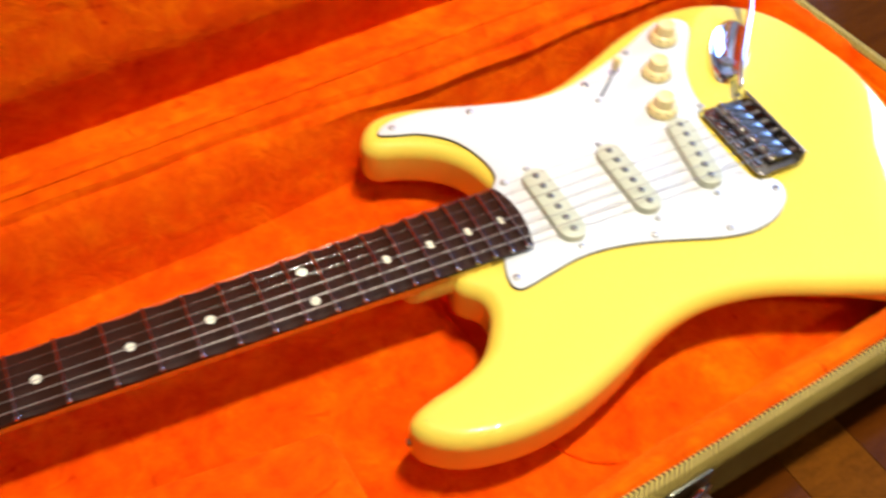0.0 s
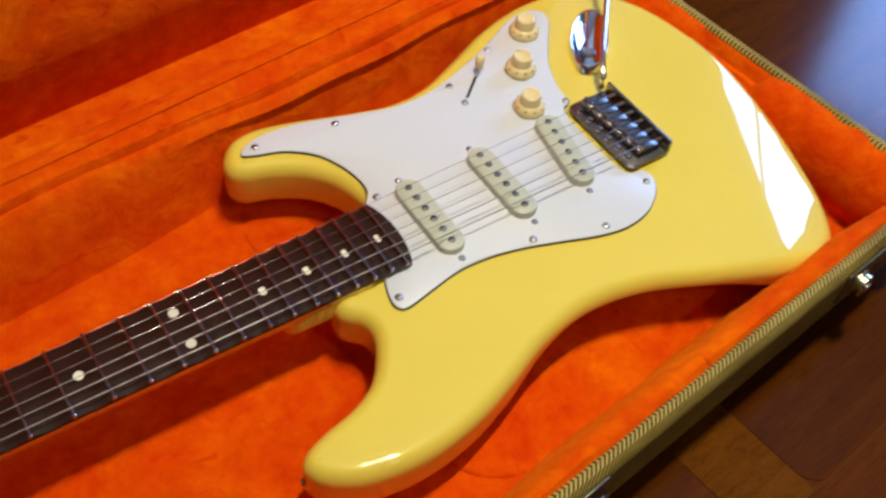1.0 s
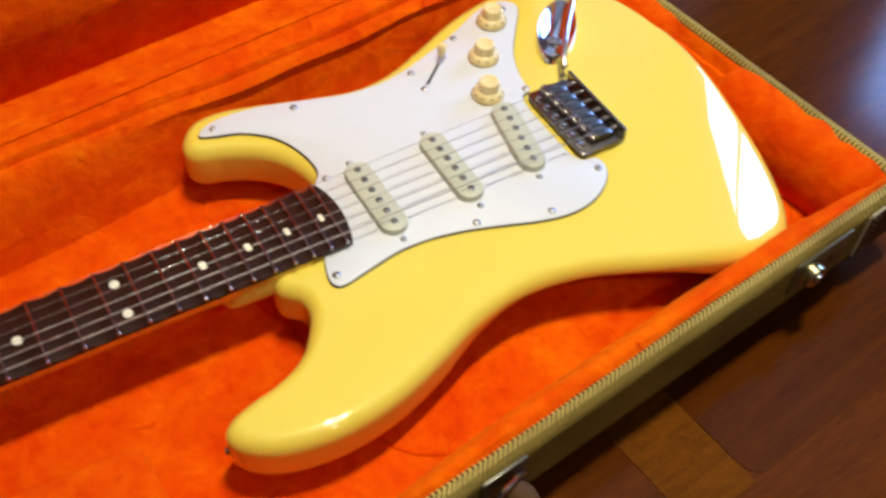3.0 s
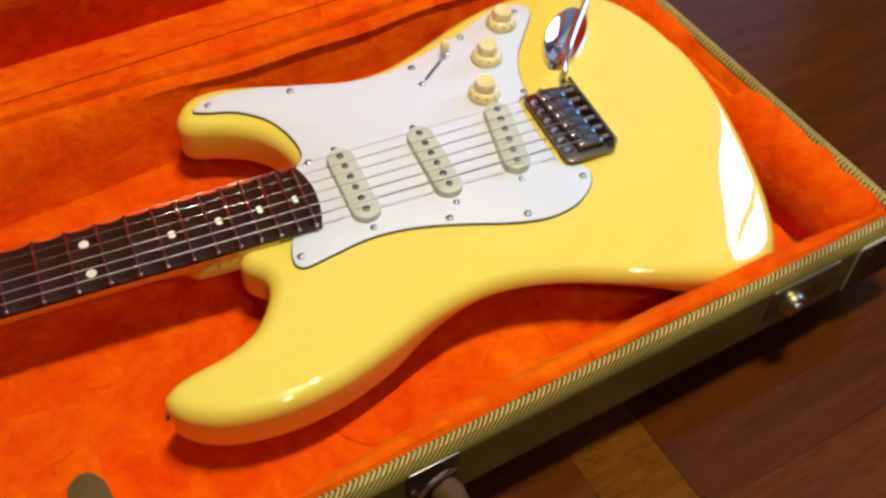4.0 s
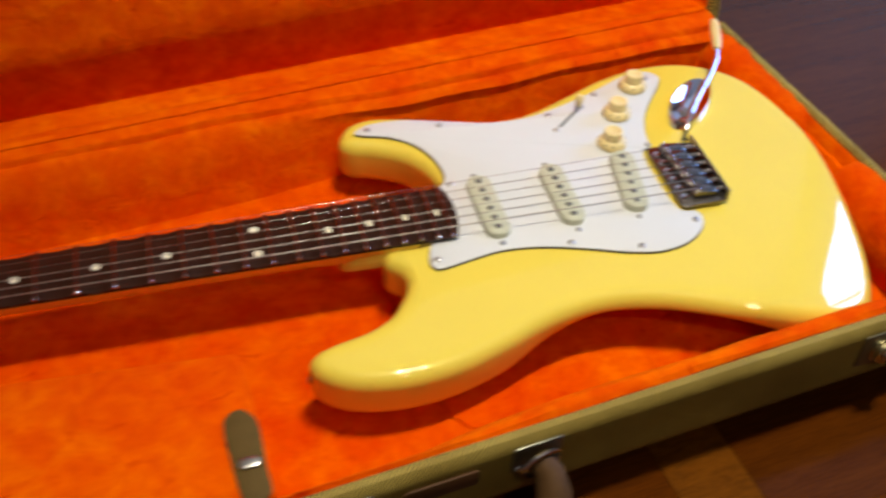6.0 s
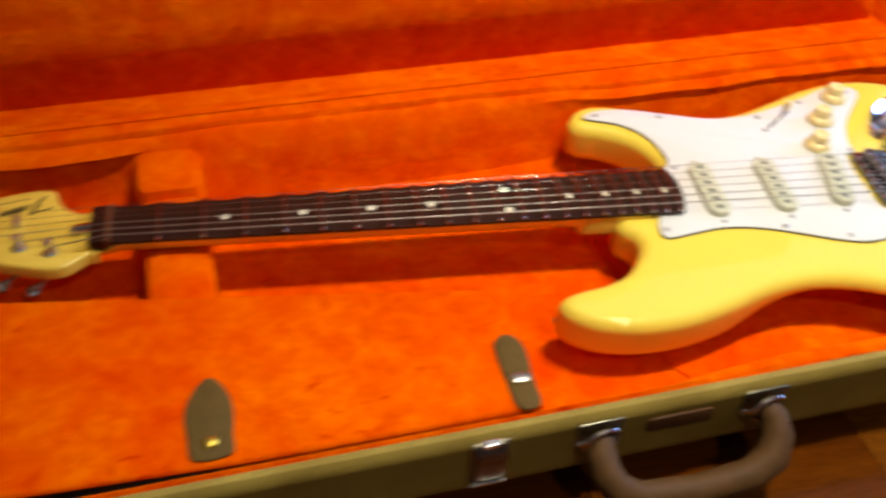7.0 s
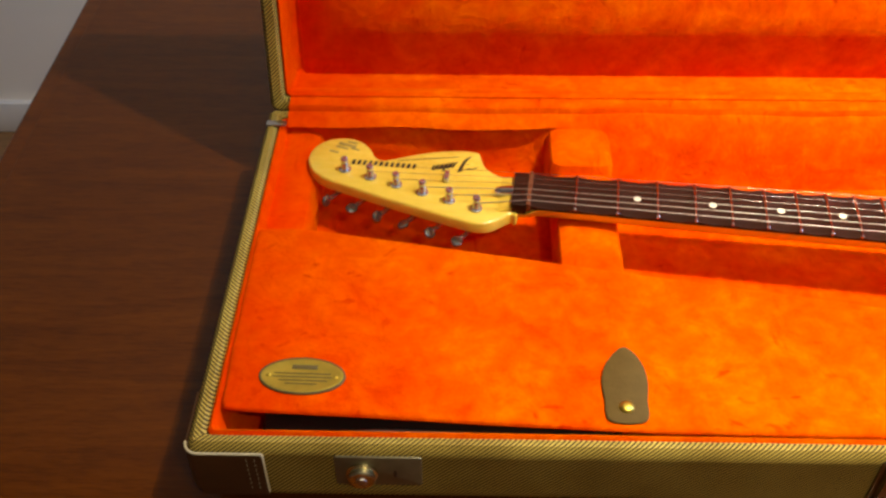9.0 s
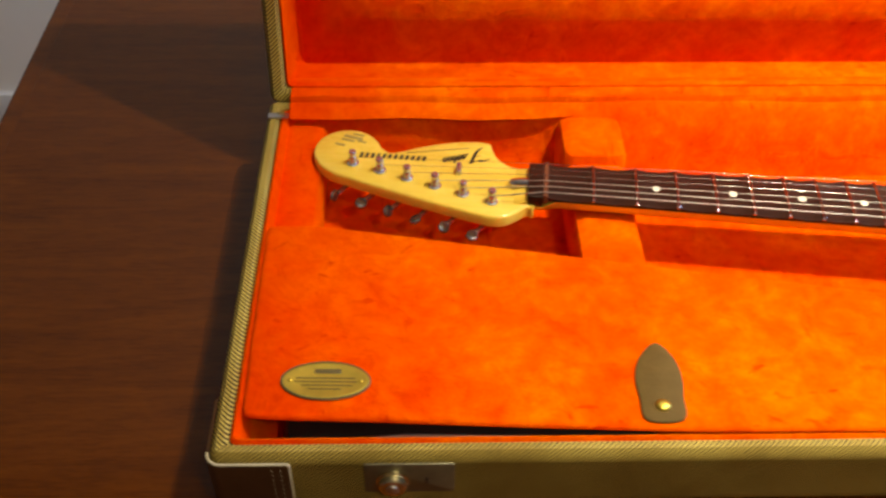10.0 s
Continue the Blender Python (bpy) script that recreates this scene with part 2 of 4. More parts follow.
def slab(x0, y0, z0, x1, y1, z1, r=0.004, edge=0.002, n=4):
    """A box with rounded upright corners and rounded top and bottom edges."""
    rings = []
    for inset, z in ((edge, z0), (edge * 0.3, z0 + edge * 0.3), (0, z0 + edge), (0, z1 - edge), (edge * 0.3, z1 - edge * 0.3), (edge, z1)):
        rings.append(flat(round_rect(x0 + inset, y0 + inset, x1 - inset, y1 - inset, max(r - inset, 0.0004), n), z))
    return loft(rings)


def lathe(profile, n=24):
    """Profile of (radius, height) turned about z."""
    return loft([[(r * math.cos(2 * math.pi * i / n), r * math.sin(2 * math.pi * i / n), z) for i in range(n)] for r, z in profile])


def tube(points, radius, n=8):
    pts = [Vector(p) for p in points]
    rings, up = [], Vector((0, 0, 1))
    for i, p in enumerate(pts):
        d = (pts[min(i + 1, len(pts) - 1)] - pts[max(i - 1, 0)]).normalized()
        side = d.cross(up if abs(d.z) < 0.95 else Vector((0, 1, 0))).normalized()
        over = side.cross(d)
        r = radius[i] if isinstance(radius, (list, tuple)) else radius
        rings.append([p + r * (math.cos(2 * math.pi * k / n) * side + math.sin(2 * math.pi * k / n) * over) for k in range(n)])
    return loft(rings)


def spline(points, steps=8, closed=True):
    """A smooth curve through design points in the plane."""
    n, out = len(points), []
    for i in range(n if closed else n - 1):
        p = [Vector(points[(i + k) % n] if closed else points[min(max(i + k, 0), n - 1)]) for k in (-1, 0, 1, 2)]
        for s in range(steps):
            t = s / steps
            q = 0.5 * (2 * p[1] + (p[2] - p[0]) * t + (2 * p[0] - 5 * p[1] + 4 * p[2] - p[3]) * t * t + (3 * p[1] - p[0] - 3 * p[2] + p[3]) * t ** 3)
            out.append((q.x, q.y))
    if not closed:
        out.append(tuple(points[-1]))
    return out


def inward(loop, d):
    """The loop moved inwards (counter-clockwise loops) by d."""
    n, out = len(loop), []
    for i in range(n):
        a, b = Vector(loop[i - 1]), Vector(loop[(i + 1) % n])
        t = (b - a).normalized()
        out.append((loop[i][0] - t.y * d, loop[i][1] + t.x * d))
    return out


def counter(loop):
    area = sum(a[0] * b[1] - b[0] * a[1] for a, b in zip(loop, loop[1:] + loop[:1]))
    return loop if area > 0 else loop[::-1]


def plate(loop, z0, z1, edge=0.001):
    loop = counter(loop)
    return loft([flat(inward(loop, edge), z0), flat(loop, z0 + edge), flat(loop, z1 - edge), flat(inward(loop, edge * 0.35), z1 - edge * 0.3), flat(inward(loop, edge), z1)])


def thing(name, at, label, category, group="", kind=""):
    ob = new(name)
    ob.empty_display_size = 0.05
    ob.matrix_world = at
    return tagged(ob, label, category, group, kind)


def single(name, bm, mat, label, category, kind="", smooth=40):
    return tagged(mesh_object(name, bm, mat, smooth), label, category, kind=kind)


# ---- the room ----
def box(x0, y0, z0, x1, y1, z1):
    bm = bmesh.new()
    bmesh.ops.create_cube(bm, size=1, matrix=Matrix.Translation(((x0 + x1) / 2, (y0 + y1) / 2, (z0 + z1) / 2)) @ Matrix.Diagonal((x1 - x0, y1 - y0, z1 - z0, 1)))
    return bm


single("floor", box(-2.2, -2.6, -0.80, 3.1, 1.55, -0.75), FLOORWOOD, "brown wooden board floor of the room", "floor", "structure", 0)
single("wall_north", box(-2.2, 1.45, -0.75, 3.1, 1.55, 2.2), PAINT, "unseen room wall, darkened to dim its reflections behind the table", "wall", "structure", 0)
# walls and ceiling out of view, coloured dark to hold back bounced light
single("wall_south", box(-2.2, -2.6, -0.75, 3.1, -2.5, 2.2), DIMPAINT, "unseen room wall, darkened to dim its reflections", "wall", "structure", 0)
single("wall_west", box(-2.2, -2.5, -0.75, -2.1, 1.45, 2.2), DIMPAINT, "unseen room wall, darkened to dim its reflections", "wall", "structure", 0)
single("ceiling", box(-2.2, -2.6, 2.2, 3.1, 1.55, 2.3), CEILPAINT, "unseen ceiling, darkened to dim its reflections", "ceiling", "structure", 0)
single("baseboard", slab(-2.1, 1.432, -0.75, 3.0, 1.449, -0.67, 0.003, 0.003), TRIMPAINT, "white painted baseboard along the wall", "baseboard", "structure")
# window wall: four pieces round one opening
WY0, WY1, WZ0, WZ1 = 0.05, 0.92, 0.55, 1.60
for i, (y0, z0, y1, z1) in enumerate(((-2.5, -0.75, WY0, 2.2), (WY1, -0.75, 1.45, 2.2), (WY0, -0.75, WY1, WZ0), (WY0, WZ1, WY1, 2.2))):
    single(f"wall_east_{i + 1}", box(3.0, y0, z0, 3.1, y1, z1), DIMPAINT, "unseen wall round the window, darkened to dim its reflections", "wall", "structure", 0)

window = thing("window_1", pose(3.02, 0.485, 1.075), "white framed window with a middle bar in daylight", "window", kind="structure")
for y0, z0, y1, z1 in ((-0.435, -0.525, -0.40, 0.525), (0.40, -0.525, 0.435, 0.525), (-0.40, -0.525, 0.40, -0.49), (-0.40, 0.49, 0.40, 0.525), (-0.015, -0.49, 0.015, 0.49)):
    part("window_frame", box(-0.02, y0, z0, 0.02, y1, z1), TRIMPAINT, window, smooth=0)
# added board out of view: keeps sky light from entering through the opening
single("wall_outside", box(3.12, -0.3, 0.2, 3.16, 1.45, 2.0), DIMPAINT, "unseen board added behind the window to block the sky", "wall", "structure", 0)

# ---- table ----
table = thing("table", pose(0, 0, -0.75), "dark brown polished wooden table under the open case", "table")
TD = pose(0, 0, 0.75)
part("tabletop", slab(-0.295, -0.72, -0.034, 1.9, 0.92, -0.0012, 0.012, 0.003), TABLEWOOD, table, at=TD, smooth=0)
part("apron", slab(-0.20, -0.62, -0.12, 1.80, 0.82, -0.0345, 0.01, 0.002), TABLEWOOD, table, at=TD, smooth=0)
for x0, y0, x1, y1 in ((-0.22, -0.64, -0.14, -0.56), (1.74, -0.64, 1.82, -0.56), (-0.22, 0.76, -0.14, 0.84), (1.74, 0.76, 1.82, 0.84)):
    part("leg", slab(x0, y0, -0.75, x1, y1, -0.1205, 0.01, 0.004), TABLEWOOD, table, at=TD)
# veneer panels let into the top, with narrow joints
part("veneer_panel", slab(-0.275, -0.70, -0.0013, 0.7668, 0.90, -0.0002, 0.01, 0.0002, 6), TABLEWOOD, table, at=TD, smooth=0)
part("veneer_panel", slab(0.8235, -0.0775, -0.0013, 1.88, 0.90, -0.0002, 0.016, 0.00012, 8), TABLEWOOD, table, at=TD, smooth=0)
part("veneer_panel", slab(0.768, -0.70, -0.0013, 1.88, -0.0790, -0.0003, 0.006, 0.0002, 6), TABLEWOOD, table, at=TD, smooth=0)
part("inlay_strip", slab(0.768, -0.078, -0.0013, 0.8231, 0.90, -0.0003, 0.002, 0.0002, 4), LIGHTTILE, table, "amber wood inlay strip", at=TD, smooth=0)

# ---- guitar case ----
CL, CW, RIM = 1.042, 0.374, 0.085
X0, Y0 = -0.006, -0.003
case = thing("guitar_case", pose(0, 0, 0.012), "open tweed guitar case lined with orange velvet on the table", "guitar case")
case.matrix_world = Matrix.Identity(4)


def ring(inset, z, r=0.008):
    return flat(round_rect(X0 + inset, Y0 + inset, CL - inset, CW - inset, max(r - inset, 0.0035), 8), z)


shell = loft([ring(0.034, 0.0105), ring(0.022, 0.0125), ring(0.012, 0.0175), ring(0.005, 0.024), ring(0.0012, 0.030), ring(0, 0.036), ring(0, 0.0366), ring(0, 0.0752), ring(0, 0.076), ring(0.0012, 0.081), ring(0.0045, 0.0845), ring(0.009, 0.0845), ring(0.0115, 0.082), ring(0.012, 0.076), ring(0.012, 0.020)], True, True)
tray = part("bottom_shell", shell, TWEED, case, "yellow and brown striped tweed shell")
for m in TWEED_ENDS:
    tray.data.materials.append(m)
for f in tray.data.polygons:
    x, y = f.center.x, f.center.y
    if min(x - X0, CL - x) < min(y - Y0, CW - y):
        f.material_index = 1 if x < CL / 2 else 2
for x in (0.06, CL - 0.06):
    for y in (0.05, CW - 0.05):
        part("foot", lathe([(0.010, 0), (0.012, 0.002), (0.012, 0.010), (0.009, 0.0125)], 16), BLACK, case, at=pose(x, y, 0))

lining = loft([ring(0.0122, 0.0800, 0.018), ring(0.0145, 0.0830, 0.019), ring(0.0175, 0.0800, 0.022), ring(0.021, 0.05, 0.03), ring(0.025, 0.034, 0.04), ring(0.034, 0.026, 0.05), ring(0.05, 0.024, 0.06)], False, True)
part("lining", lining, VELVET, case, "orange velvet lining with worn nap")


def cushion(x0, y0, x1, y1, z0, z1, r=0.012, edge=0.010):
    return slab(x0, y0, z0, x1, y1, z1, r, edge, 5)


def wedge(x0, x1, profile, n=24, wave=0.0012, seed=0, sharp=4.0):
    """A stuffed strip along x with the given (y, z) section, slightly uneven, rounded at its ends."""
    rings = []
    for i in range(n + 1):
        u = i / n
        end = min(1.0, math.sin(math.pi * min(max(u, 0.0), 1.0)) * sharp) ** 0.5
        yc, zc = profile[0]
        ring_pts = []
        for k, (y, z) in enumerate(profile):
            w = wave * noise.noise((u * 9 + seed, k * 0.7, seed))
            ring_pts.append((x0 + (x1 - x0) * u, yc + (y - yc) * (0.55 + 0.45 * end) + w, zc + (z - zc) * (0.82 + 0.18 * end) + w))
        rings.append(ring_pts)
    return loft(rings)


part("front_pad", wedge(0.585, 1.026, [(0.0080, 0.020), (0.047, 0.0205), (0.042, 0.027), (0.035, 0.045), (0.030, 0.062), (0.0255, 0.0745), (0.0205, 0.0825), (0.0155, 0.0860), (0.0110, 0.0862), (0.0080, 0.0835)], seed=2, sharp=1.6), VELVET, case)
part("floor_pad", slab(0.635, 0.040, 0.020, 1.015, 0.340, 0.0262, 0.05, 0.0055, 8), VELVET, case)
part("body_rest", slab(0.72, 0.14, 0.021, 0.93, 0.29, 0.0425, 0.03, 0.006, 6), VELVET, case)


def end_pad(y0, y1, deep, seed, top=0.0):
    bm = wedge(y0, y1, [(0.0, 0.020), (-deep + 0.006, 0.020), (-deep + 0.0005, 0.030), (-deep - 0.003, 0.048), (-deep - 0.001, 0.062), (-deep + 0.003, 0.0725 - top), (-deep + 0.008, 0.0790 - top), (-deep * 0.5, 0.0832 - top), (-0.005, 0.0848 - top), (-0.001, 0.0838 - top), (0.0, 0.0800 - top)], 22, 0.0026, seed)
    bmesh.ops.transform(bm, matrix=Matrix(((0, 1, 0, 1.0310), (1, 0, 0, 0), (0, 0, 1, 0), (0, 0, 0, 1))), verts=bm.verts)
    return bm


part("end_pad", end_pad(0.014, 0.160, 0.029, 3), VELVET, case, "stuffed velvet end cushion")
part("end_pad", end_pad(0.150, 0.222, 0.020, 5, 0.013), VELVET, case, "lower velvet strip between the end cushions")
part("end_pad", end_pad(0.213, 0.360, 0.028, 4), VELVET, case, "stuffed velvet end cushion")
part("headstock_pad", cushion(0.006, 0.19, 0.046, 0.366, 0.02, 0.072), VELVET, case)
part("neck_block", cushion(0.252, 0.150, 0.305, 0.306, 0.02, 0.0700), VELVET, case)
part("neck_block_back", cushion(0.250, 0.300, 0.307, 0.362, 0.02, 0.079), VELVET, case)

# accessory compartment: inner walls, flap, its pulls and plaque
wall_line = [(0.050, 0.207), (0.505, 0.124), (0.505, 0.018)]
wall_bm = bmesh.new()
for (xa, ya), (xb, yb) in zip(wall_line, wall_line[1:]):
    d = Vector((xb - xa, yb - ya)).normalized() * 1
    nx, ny = d.y * 0.010, -d.x * 0.010
    quad = [(xa, ya), (xb, yb), (xb + nx, yb + ny), (xa + nx, ya + ny)]
    v0 = [wall_bm.verts.new((x, y, 0.022)) for x, y in quad]
    v1 = [wall_bm.verts.new((x, y, 0.0795)) for x, y in quad]
    wall_bm.faces.new(v1)
    for i in range(4):
        wall_bm.faces.new((v0[i], v0[(i + 1) % 4], v1[(i + 1) % 4], v1[i]))
part("compartment_wall", wall_bm, VELVET, case)


def round_poly(points, r, n=5):
    """A polygon with rounded corners (counter-clockwise or not)."""
    out, m = [], len(points)
    for i in range(m):
        a, b, c = Vector(points[i - 1]), Vector(points[i]), Vector(points[(i + 1) % m])
        d1, d2 = (a - b).normalized(), (c - b).normalized()
        for k in range(n + 1):
            t = k / n
            q = (1 - t) ** 2 * (b + d1 * r) + 2 * t * (1 - t) * b + t * t * (b + d2 * r)
            out.append((q.x, q.y))
    return out


flap_loop = round_poly([(0.0110, 0.090), (0.0125, 0.0290), (0.036, 0.0270), (0.10, 0.0245), (0.20, 0.0190), (0.31, 0.0142), (0.507, 0.0130), (0.509, 0.1255), (0.30, 0.1630), (0.050, 0.2085), (0.010, 0.2085)], 0.006)
FT = 0.0858
flap = part("compartment_flap", plate(flap_loop, 0.0797, FT, 0.0026), VELVET, case, "orange velvet compartment flap")
FT += 0.0002
TAB1 = spline([(0.2745, 0.0205), (0.2985, 0.0205), (0.3015, 0.038), (0.3035, 0.054), (0.3020, 0.068), (0.2965, 0.080), (0.2900, 0.0850), (0.2825, 0.0795), (0.2752, 0.068), (0.2718, 0.054), (0.2725, 0.038)], 5)
tab = part("pull_tab", plate(TAB1, FT, FT + 0.0022, 0.0006), TAB, flap, "olive brown leather pull tab")
SNAP = [(0.0050, 0), (0.0050, 0.0006), (0.0042, 0.0016), (0.0030, 0.0022), (0.0014, 0.0025)]
part("snap", lathe(SNAP, 18), BRASS, flap, "brass snap", at=pose(0.2865, 0.0315, FT + 0.0022))
TAB2 = spline([(0.4880, 0.0140), (0.5030, 0.0140), (0.5050, 0.036), (0.5078, 0.062), (0.5050, 0.073), (0.4990, 0.0785), (0.4920, 0.0765), (0.4870, 0.068), (0.4860, 0.036)], 5)
part("pull_tab", plate(TAB2, FT, FT + 0.0022, 0.0006), TAB, flap, "olive brown leather pull tab")
part("snap", slab(-0.0065, -0.0040, 0, 0.0065, 0.0040, 0.0024, 0.0035, 0.0009), STEEL, flap, "worn metal keeper", at=pose(0.4960, 0.0375, FT + 0.0022, 0, 0, -4))


def oval(a, b, n=48):
    return [(a * math.cos(2 * math.pi * i / n), b * math.sin(2 * math.pi * i / n)) for i in range(n)]


at = pose(0.0650, 0.0555, FT, 0, 0, -1.5)
plaque = part("plaque", loft([flat(oval(0.0295, 0.0155), 0), flat(oval(0.0295, 0.0155), 0.0010), flat(oval(0.0285, 0.0145), 0.0015), flat(oval(0.0270, 0.0130), 0.0012)]), BRASS, flap, "oval brass maker's plate with faint lettering", at)
for x, y, w, h in ((0.001, 0.0075, 0.009, 0.0020), (0, 0.0018, 0.020, 0.0004), (0, -0.0012, 0.021, 0.0004), (0.001, -0.0042, 0.017, 0.0004), (0, -0.0072, 0.011, 0.0004)):
    part("lettering_bar", slab(x - w, y - h, 0, x + w, y + h, 0.0002, 0.0004, 0.00008), PRINT, flap, at=at @ pose(0, 0, 0.0012))
part("plaque_border", loft([[(x, y, z) for x, y in oval(0.0302 - d, 0.0162 - d)] for d, z in ((0, 0), (0, 0.0013), (0.0007, 0.0018), (0.0014, 0.0016))], True, False), PRINT, flap, "dark plate border", at)
for s in (-1, 1):
    part("plaque_pin", lathe([(0.0017, 0), (0.0015, 0.0007), (0.0007, 0.0010)], 10), BRASS, flap, at=at @ pose(0.0235 * s, 0, 0.0011))
# dark pouch lying in the compartment
pouch = thing("accessory_pouch", pose(0.17, 0.06, 0.0245), "black leatherette pouch lying inside the case compartment", "pouch")
part("pouch_body", slab(-0.135, -0.040, 0.0, 0.12, 0.044, 0.034, 0.02, 0.010), BLACK, pouch)
part("zip", tube([(-0.115, -0.034, 0.0325), (-0.05, -0.030, 0.0345), (0.03, -0.032, 0.0345), (0.10, -0.035, 0.0320)], 0.0020, 8), SCREWS, pouch, "dull metal zip")

# lid, standing open on its hinge
LID_LEAN = 10
lid_pose = pose(0, CW + 0.002, RIM - 0.0085, 90 - LID_LEAN)
LH, LD = 0.374, 0.062


def lring(inset, z, r=0.009):
    return flat(round_rect(X0 + inset, inset, CL - inset, LH - inset, max(r - inset, 0.004), 8), z)


lid = part("lid", loft([lring(0.008, -LD), lring(0.001, -LD + 0.004), lring(0, -LD + 0.010), lring(0, -LD + 0.0106), lring(0, -0.0096), lring(0, -0.009), lring(0.0012, -0.004), lring(0.0045, 0), lring(0.0120, 0), lring(0.0145, -0.0025), lring(0.0155, -0.009), lring(0.0155, -LD + 0.004)]), TWEED, case, "tweed lid standing open", lid_pose)
part("lid_lining", loft([lring(0.0157, -0.004, 0.022), lring(0.0172, -0.0028, 0.022), lring(0.0185, -0.006, 0.022), lring(0.019, -LD + 0.012, 0.022), lring(0.023, -LD + 0.007, 0.022)], False, True), VELVET, lid)


def cring(l, b, z, r):
    return flat(round_rect(l, b, CL - l, LH - 0.03, r, 8), z)


part("lid_cushion", loft([cring(0.0195, 0.008, -LD + 0.006, 0.008), cring(0.022, 0.0145, -LD + 0.012, 0.008), cring(0.052, 0.064, -0.034, 0.03), cring(0.062, 0.070, -0.030, 0.03), cring(0.078, 0.086, -0.0305, 0.03), cring(0.11, 0.14, -0.036, 0.03), cring(0.16, 0.20, -0.040, 0.03)]), VELVET, lid)


def fold(x):
    u = min(max((x - 0.52) / 0.2, 0.0), 1.0)
    return u * u * (3 - 2 * u)


def hinge_ring(x):
    """Back wall velvet, drawn over the hinge into a corded fold between two creases."""
    near_head = min(max((0.28 - x) / 0.05, 0.0), 1.0)
    u = max(0.38 * fold(x), near_head)
    groove = 0.3690 - 0.0060 * fold(x) + 0.0008 * math.sin(x * 23) + 0.0005 * math.sin(x * 61)
    ridge = 0.85 + 0.3 * math.sin(x * 17) * math.sin(x * 41)
    pts = [(0.333 + 0.023 * u, 0.0225), (0.339 + 0.017 * u, 0.036), (0.343 + 0.013 * u, 0.055), (0.3480 + 0.008 * u, 0.070), (0.3520 + 0.004 * u, 0.0765)]
    for dy, dz in ((-0.0130, -0.0040), (-0.0090, -0.0006), (-0.0058, 0.0004), (-0.0044, -0.0002), (-0.0037, -0.0012 - 0.0022 * u), (-0.0031, -0.0012 - 0.0022 * u), (-0.0022, 0.0022), (-0.0010, 0.0036), (0.0002, 0.0024), (0.0008, -0.0042), (0.0018, -0.0042), (0.0024, 0.0002), (0.0045, 0.0008), (0.0080, 0.0004)):
        y = groove + dy * (1 + 0.5 * near_head * (dy < -0.008))
        pts.append((y, 0.0862 + (y - 0.3595) * 0.235 + dz * ridge))
    return [(x, y, z) for y, z in pts + [(0.3840, 0.0920), (0.3900, 0.0938), (0.3955, 0.0923), (0.4010, 0.0885), (0.4010, 0.080), (0.3600, 0.0225)]]


hinge = loft([hinge_ring(0.014 + 1.014 * i / 120) for i in range(121)])
part("hinge_fabric", hinge, VELVET, case, "orange velvet folded over the hinge")

# hardware on the front
FRONT = pose(0, Y0, 0, 90)  # local x along the case, y up, z out of the front


def front_plate(x0, z0, x1, z1, thick, r=0.002):
    return slab(x0, z0, 0.0, x1, z1, thick, r, min(0.0006, thick * 0.3))


for lx in (0.121, 0.945):
    latch = part("lock", front_plate(-0.029, 0.046, 0.029, 0.0775, 0.0016, 0.002), LOCKPLATE, case, "nickel lock plate with brass knob", pose(lx, 0, 0) @ FRONT)
    part("lock_knob", lathe([(0.0106, 0), (0.0106, 0.0016), (0.0092, 0.0022), (0.0092, 0.0060), (0.0082, 0.0070), (0.0044, 0.0072)], 24), KNOB, latch, "worn brass lock knob", at=pose(-0.011, 0.0600, 0.0016))
    part("lock_hub", lathe([(0.0042, 0), (0.0040, 0.0014), (0.0020, 0.0020)], 16), STEEL, latch, at=pose(-0.011, 0.0600, 0.0082))
    part("keyhole", front_plate(0.0100, 0.0560, 0.0122, 0.0630, 0.0004, 0.001), INK, latch, at=pose(0, 0, 0.0016))
for lx in (0.463,):
    latch = part("latch", front_plate(-0.0135, 0.036, 0.0135, 0.081, 0.0015, 0.003), DARKMETAL, case, "nickel draw latch", pose(lx, 0, 0) @ FRONT)
    part("latch_lever", loft([[(x, 0.038, 0.0015), (x, 0.046, 0.0060), (x, 0.062, 0.0085), (x, 0.074, 0.0070), (x, 0.0790, 0.0035), (x, 0.078, 0.0015)] for x in (-0.0108, -0.0095, 0.0, 0.0095, 0.0108)]), BRIDGE, latch, "polished latch lever")
    part("latch_bar", tube([(-0.0120, 0.0372, 0.0030), (0.0120, 0.0372, 0.0030)], 0.0016, 8), CHROME, latch)
    part("latch_hook", front_plate(-0.006, 0.079, 0.006, 0.0835, 0.0055, 0.001), CHROME, latch)
part("handle_plate", front_plate(0.577, 0.057, 0.627, 0.0715, 0.0020, 0.004), LEATHER, case, "brown leather strip under the handle", at=FRONT)
handle = part("handle", tube([(0.541, -0.008, 0.067), (0.5385, -0.016, 0.064), (0.5385, -0.026, 0.055), (0.545, -0.036, 0.045), (0.562, -0.042, 0.038), (0.604, -0.044, 0.036), (0.645, -0.042, 0.038), (0.662, -0.036, 0.045), (0.6685, -0.026, 0.055), (0.6685, -0.016, 0.064), (0.666, -0.008, 0.067)],
    [0.0080, 0.0098, 0.0115, 0.0122, 0.0116, 0.0110, 0.0116, 0.0122, 0.0115, 0.0098, 0.0080], 16), GRIP, case, "stitched brown leather carrying handle")
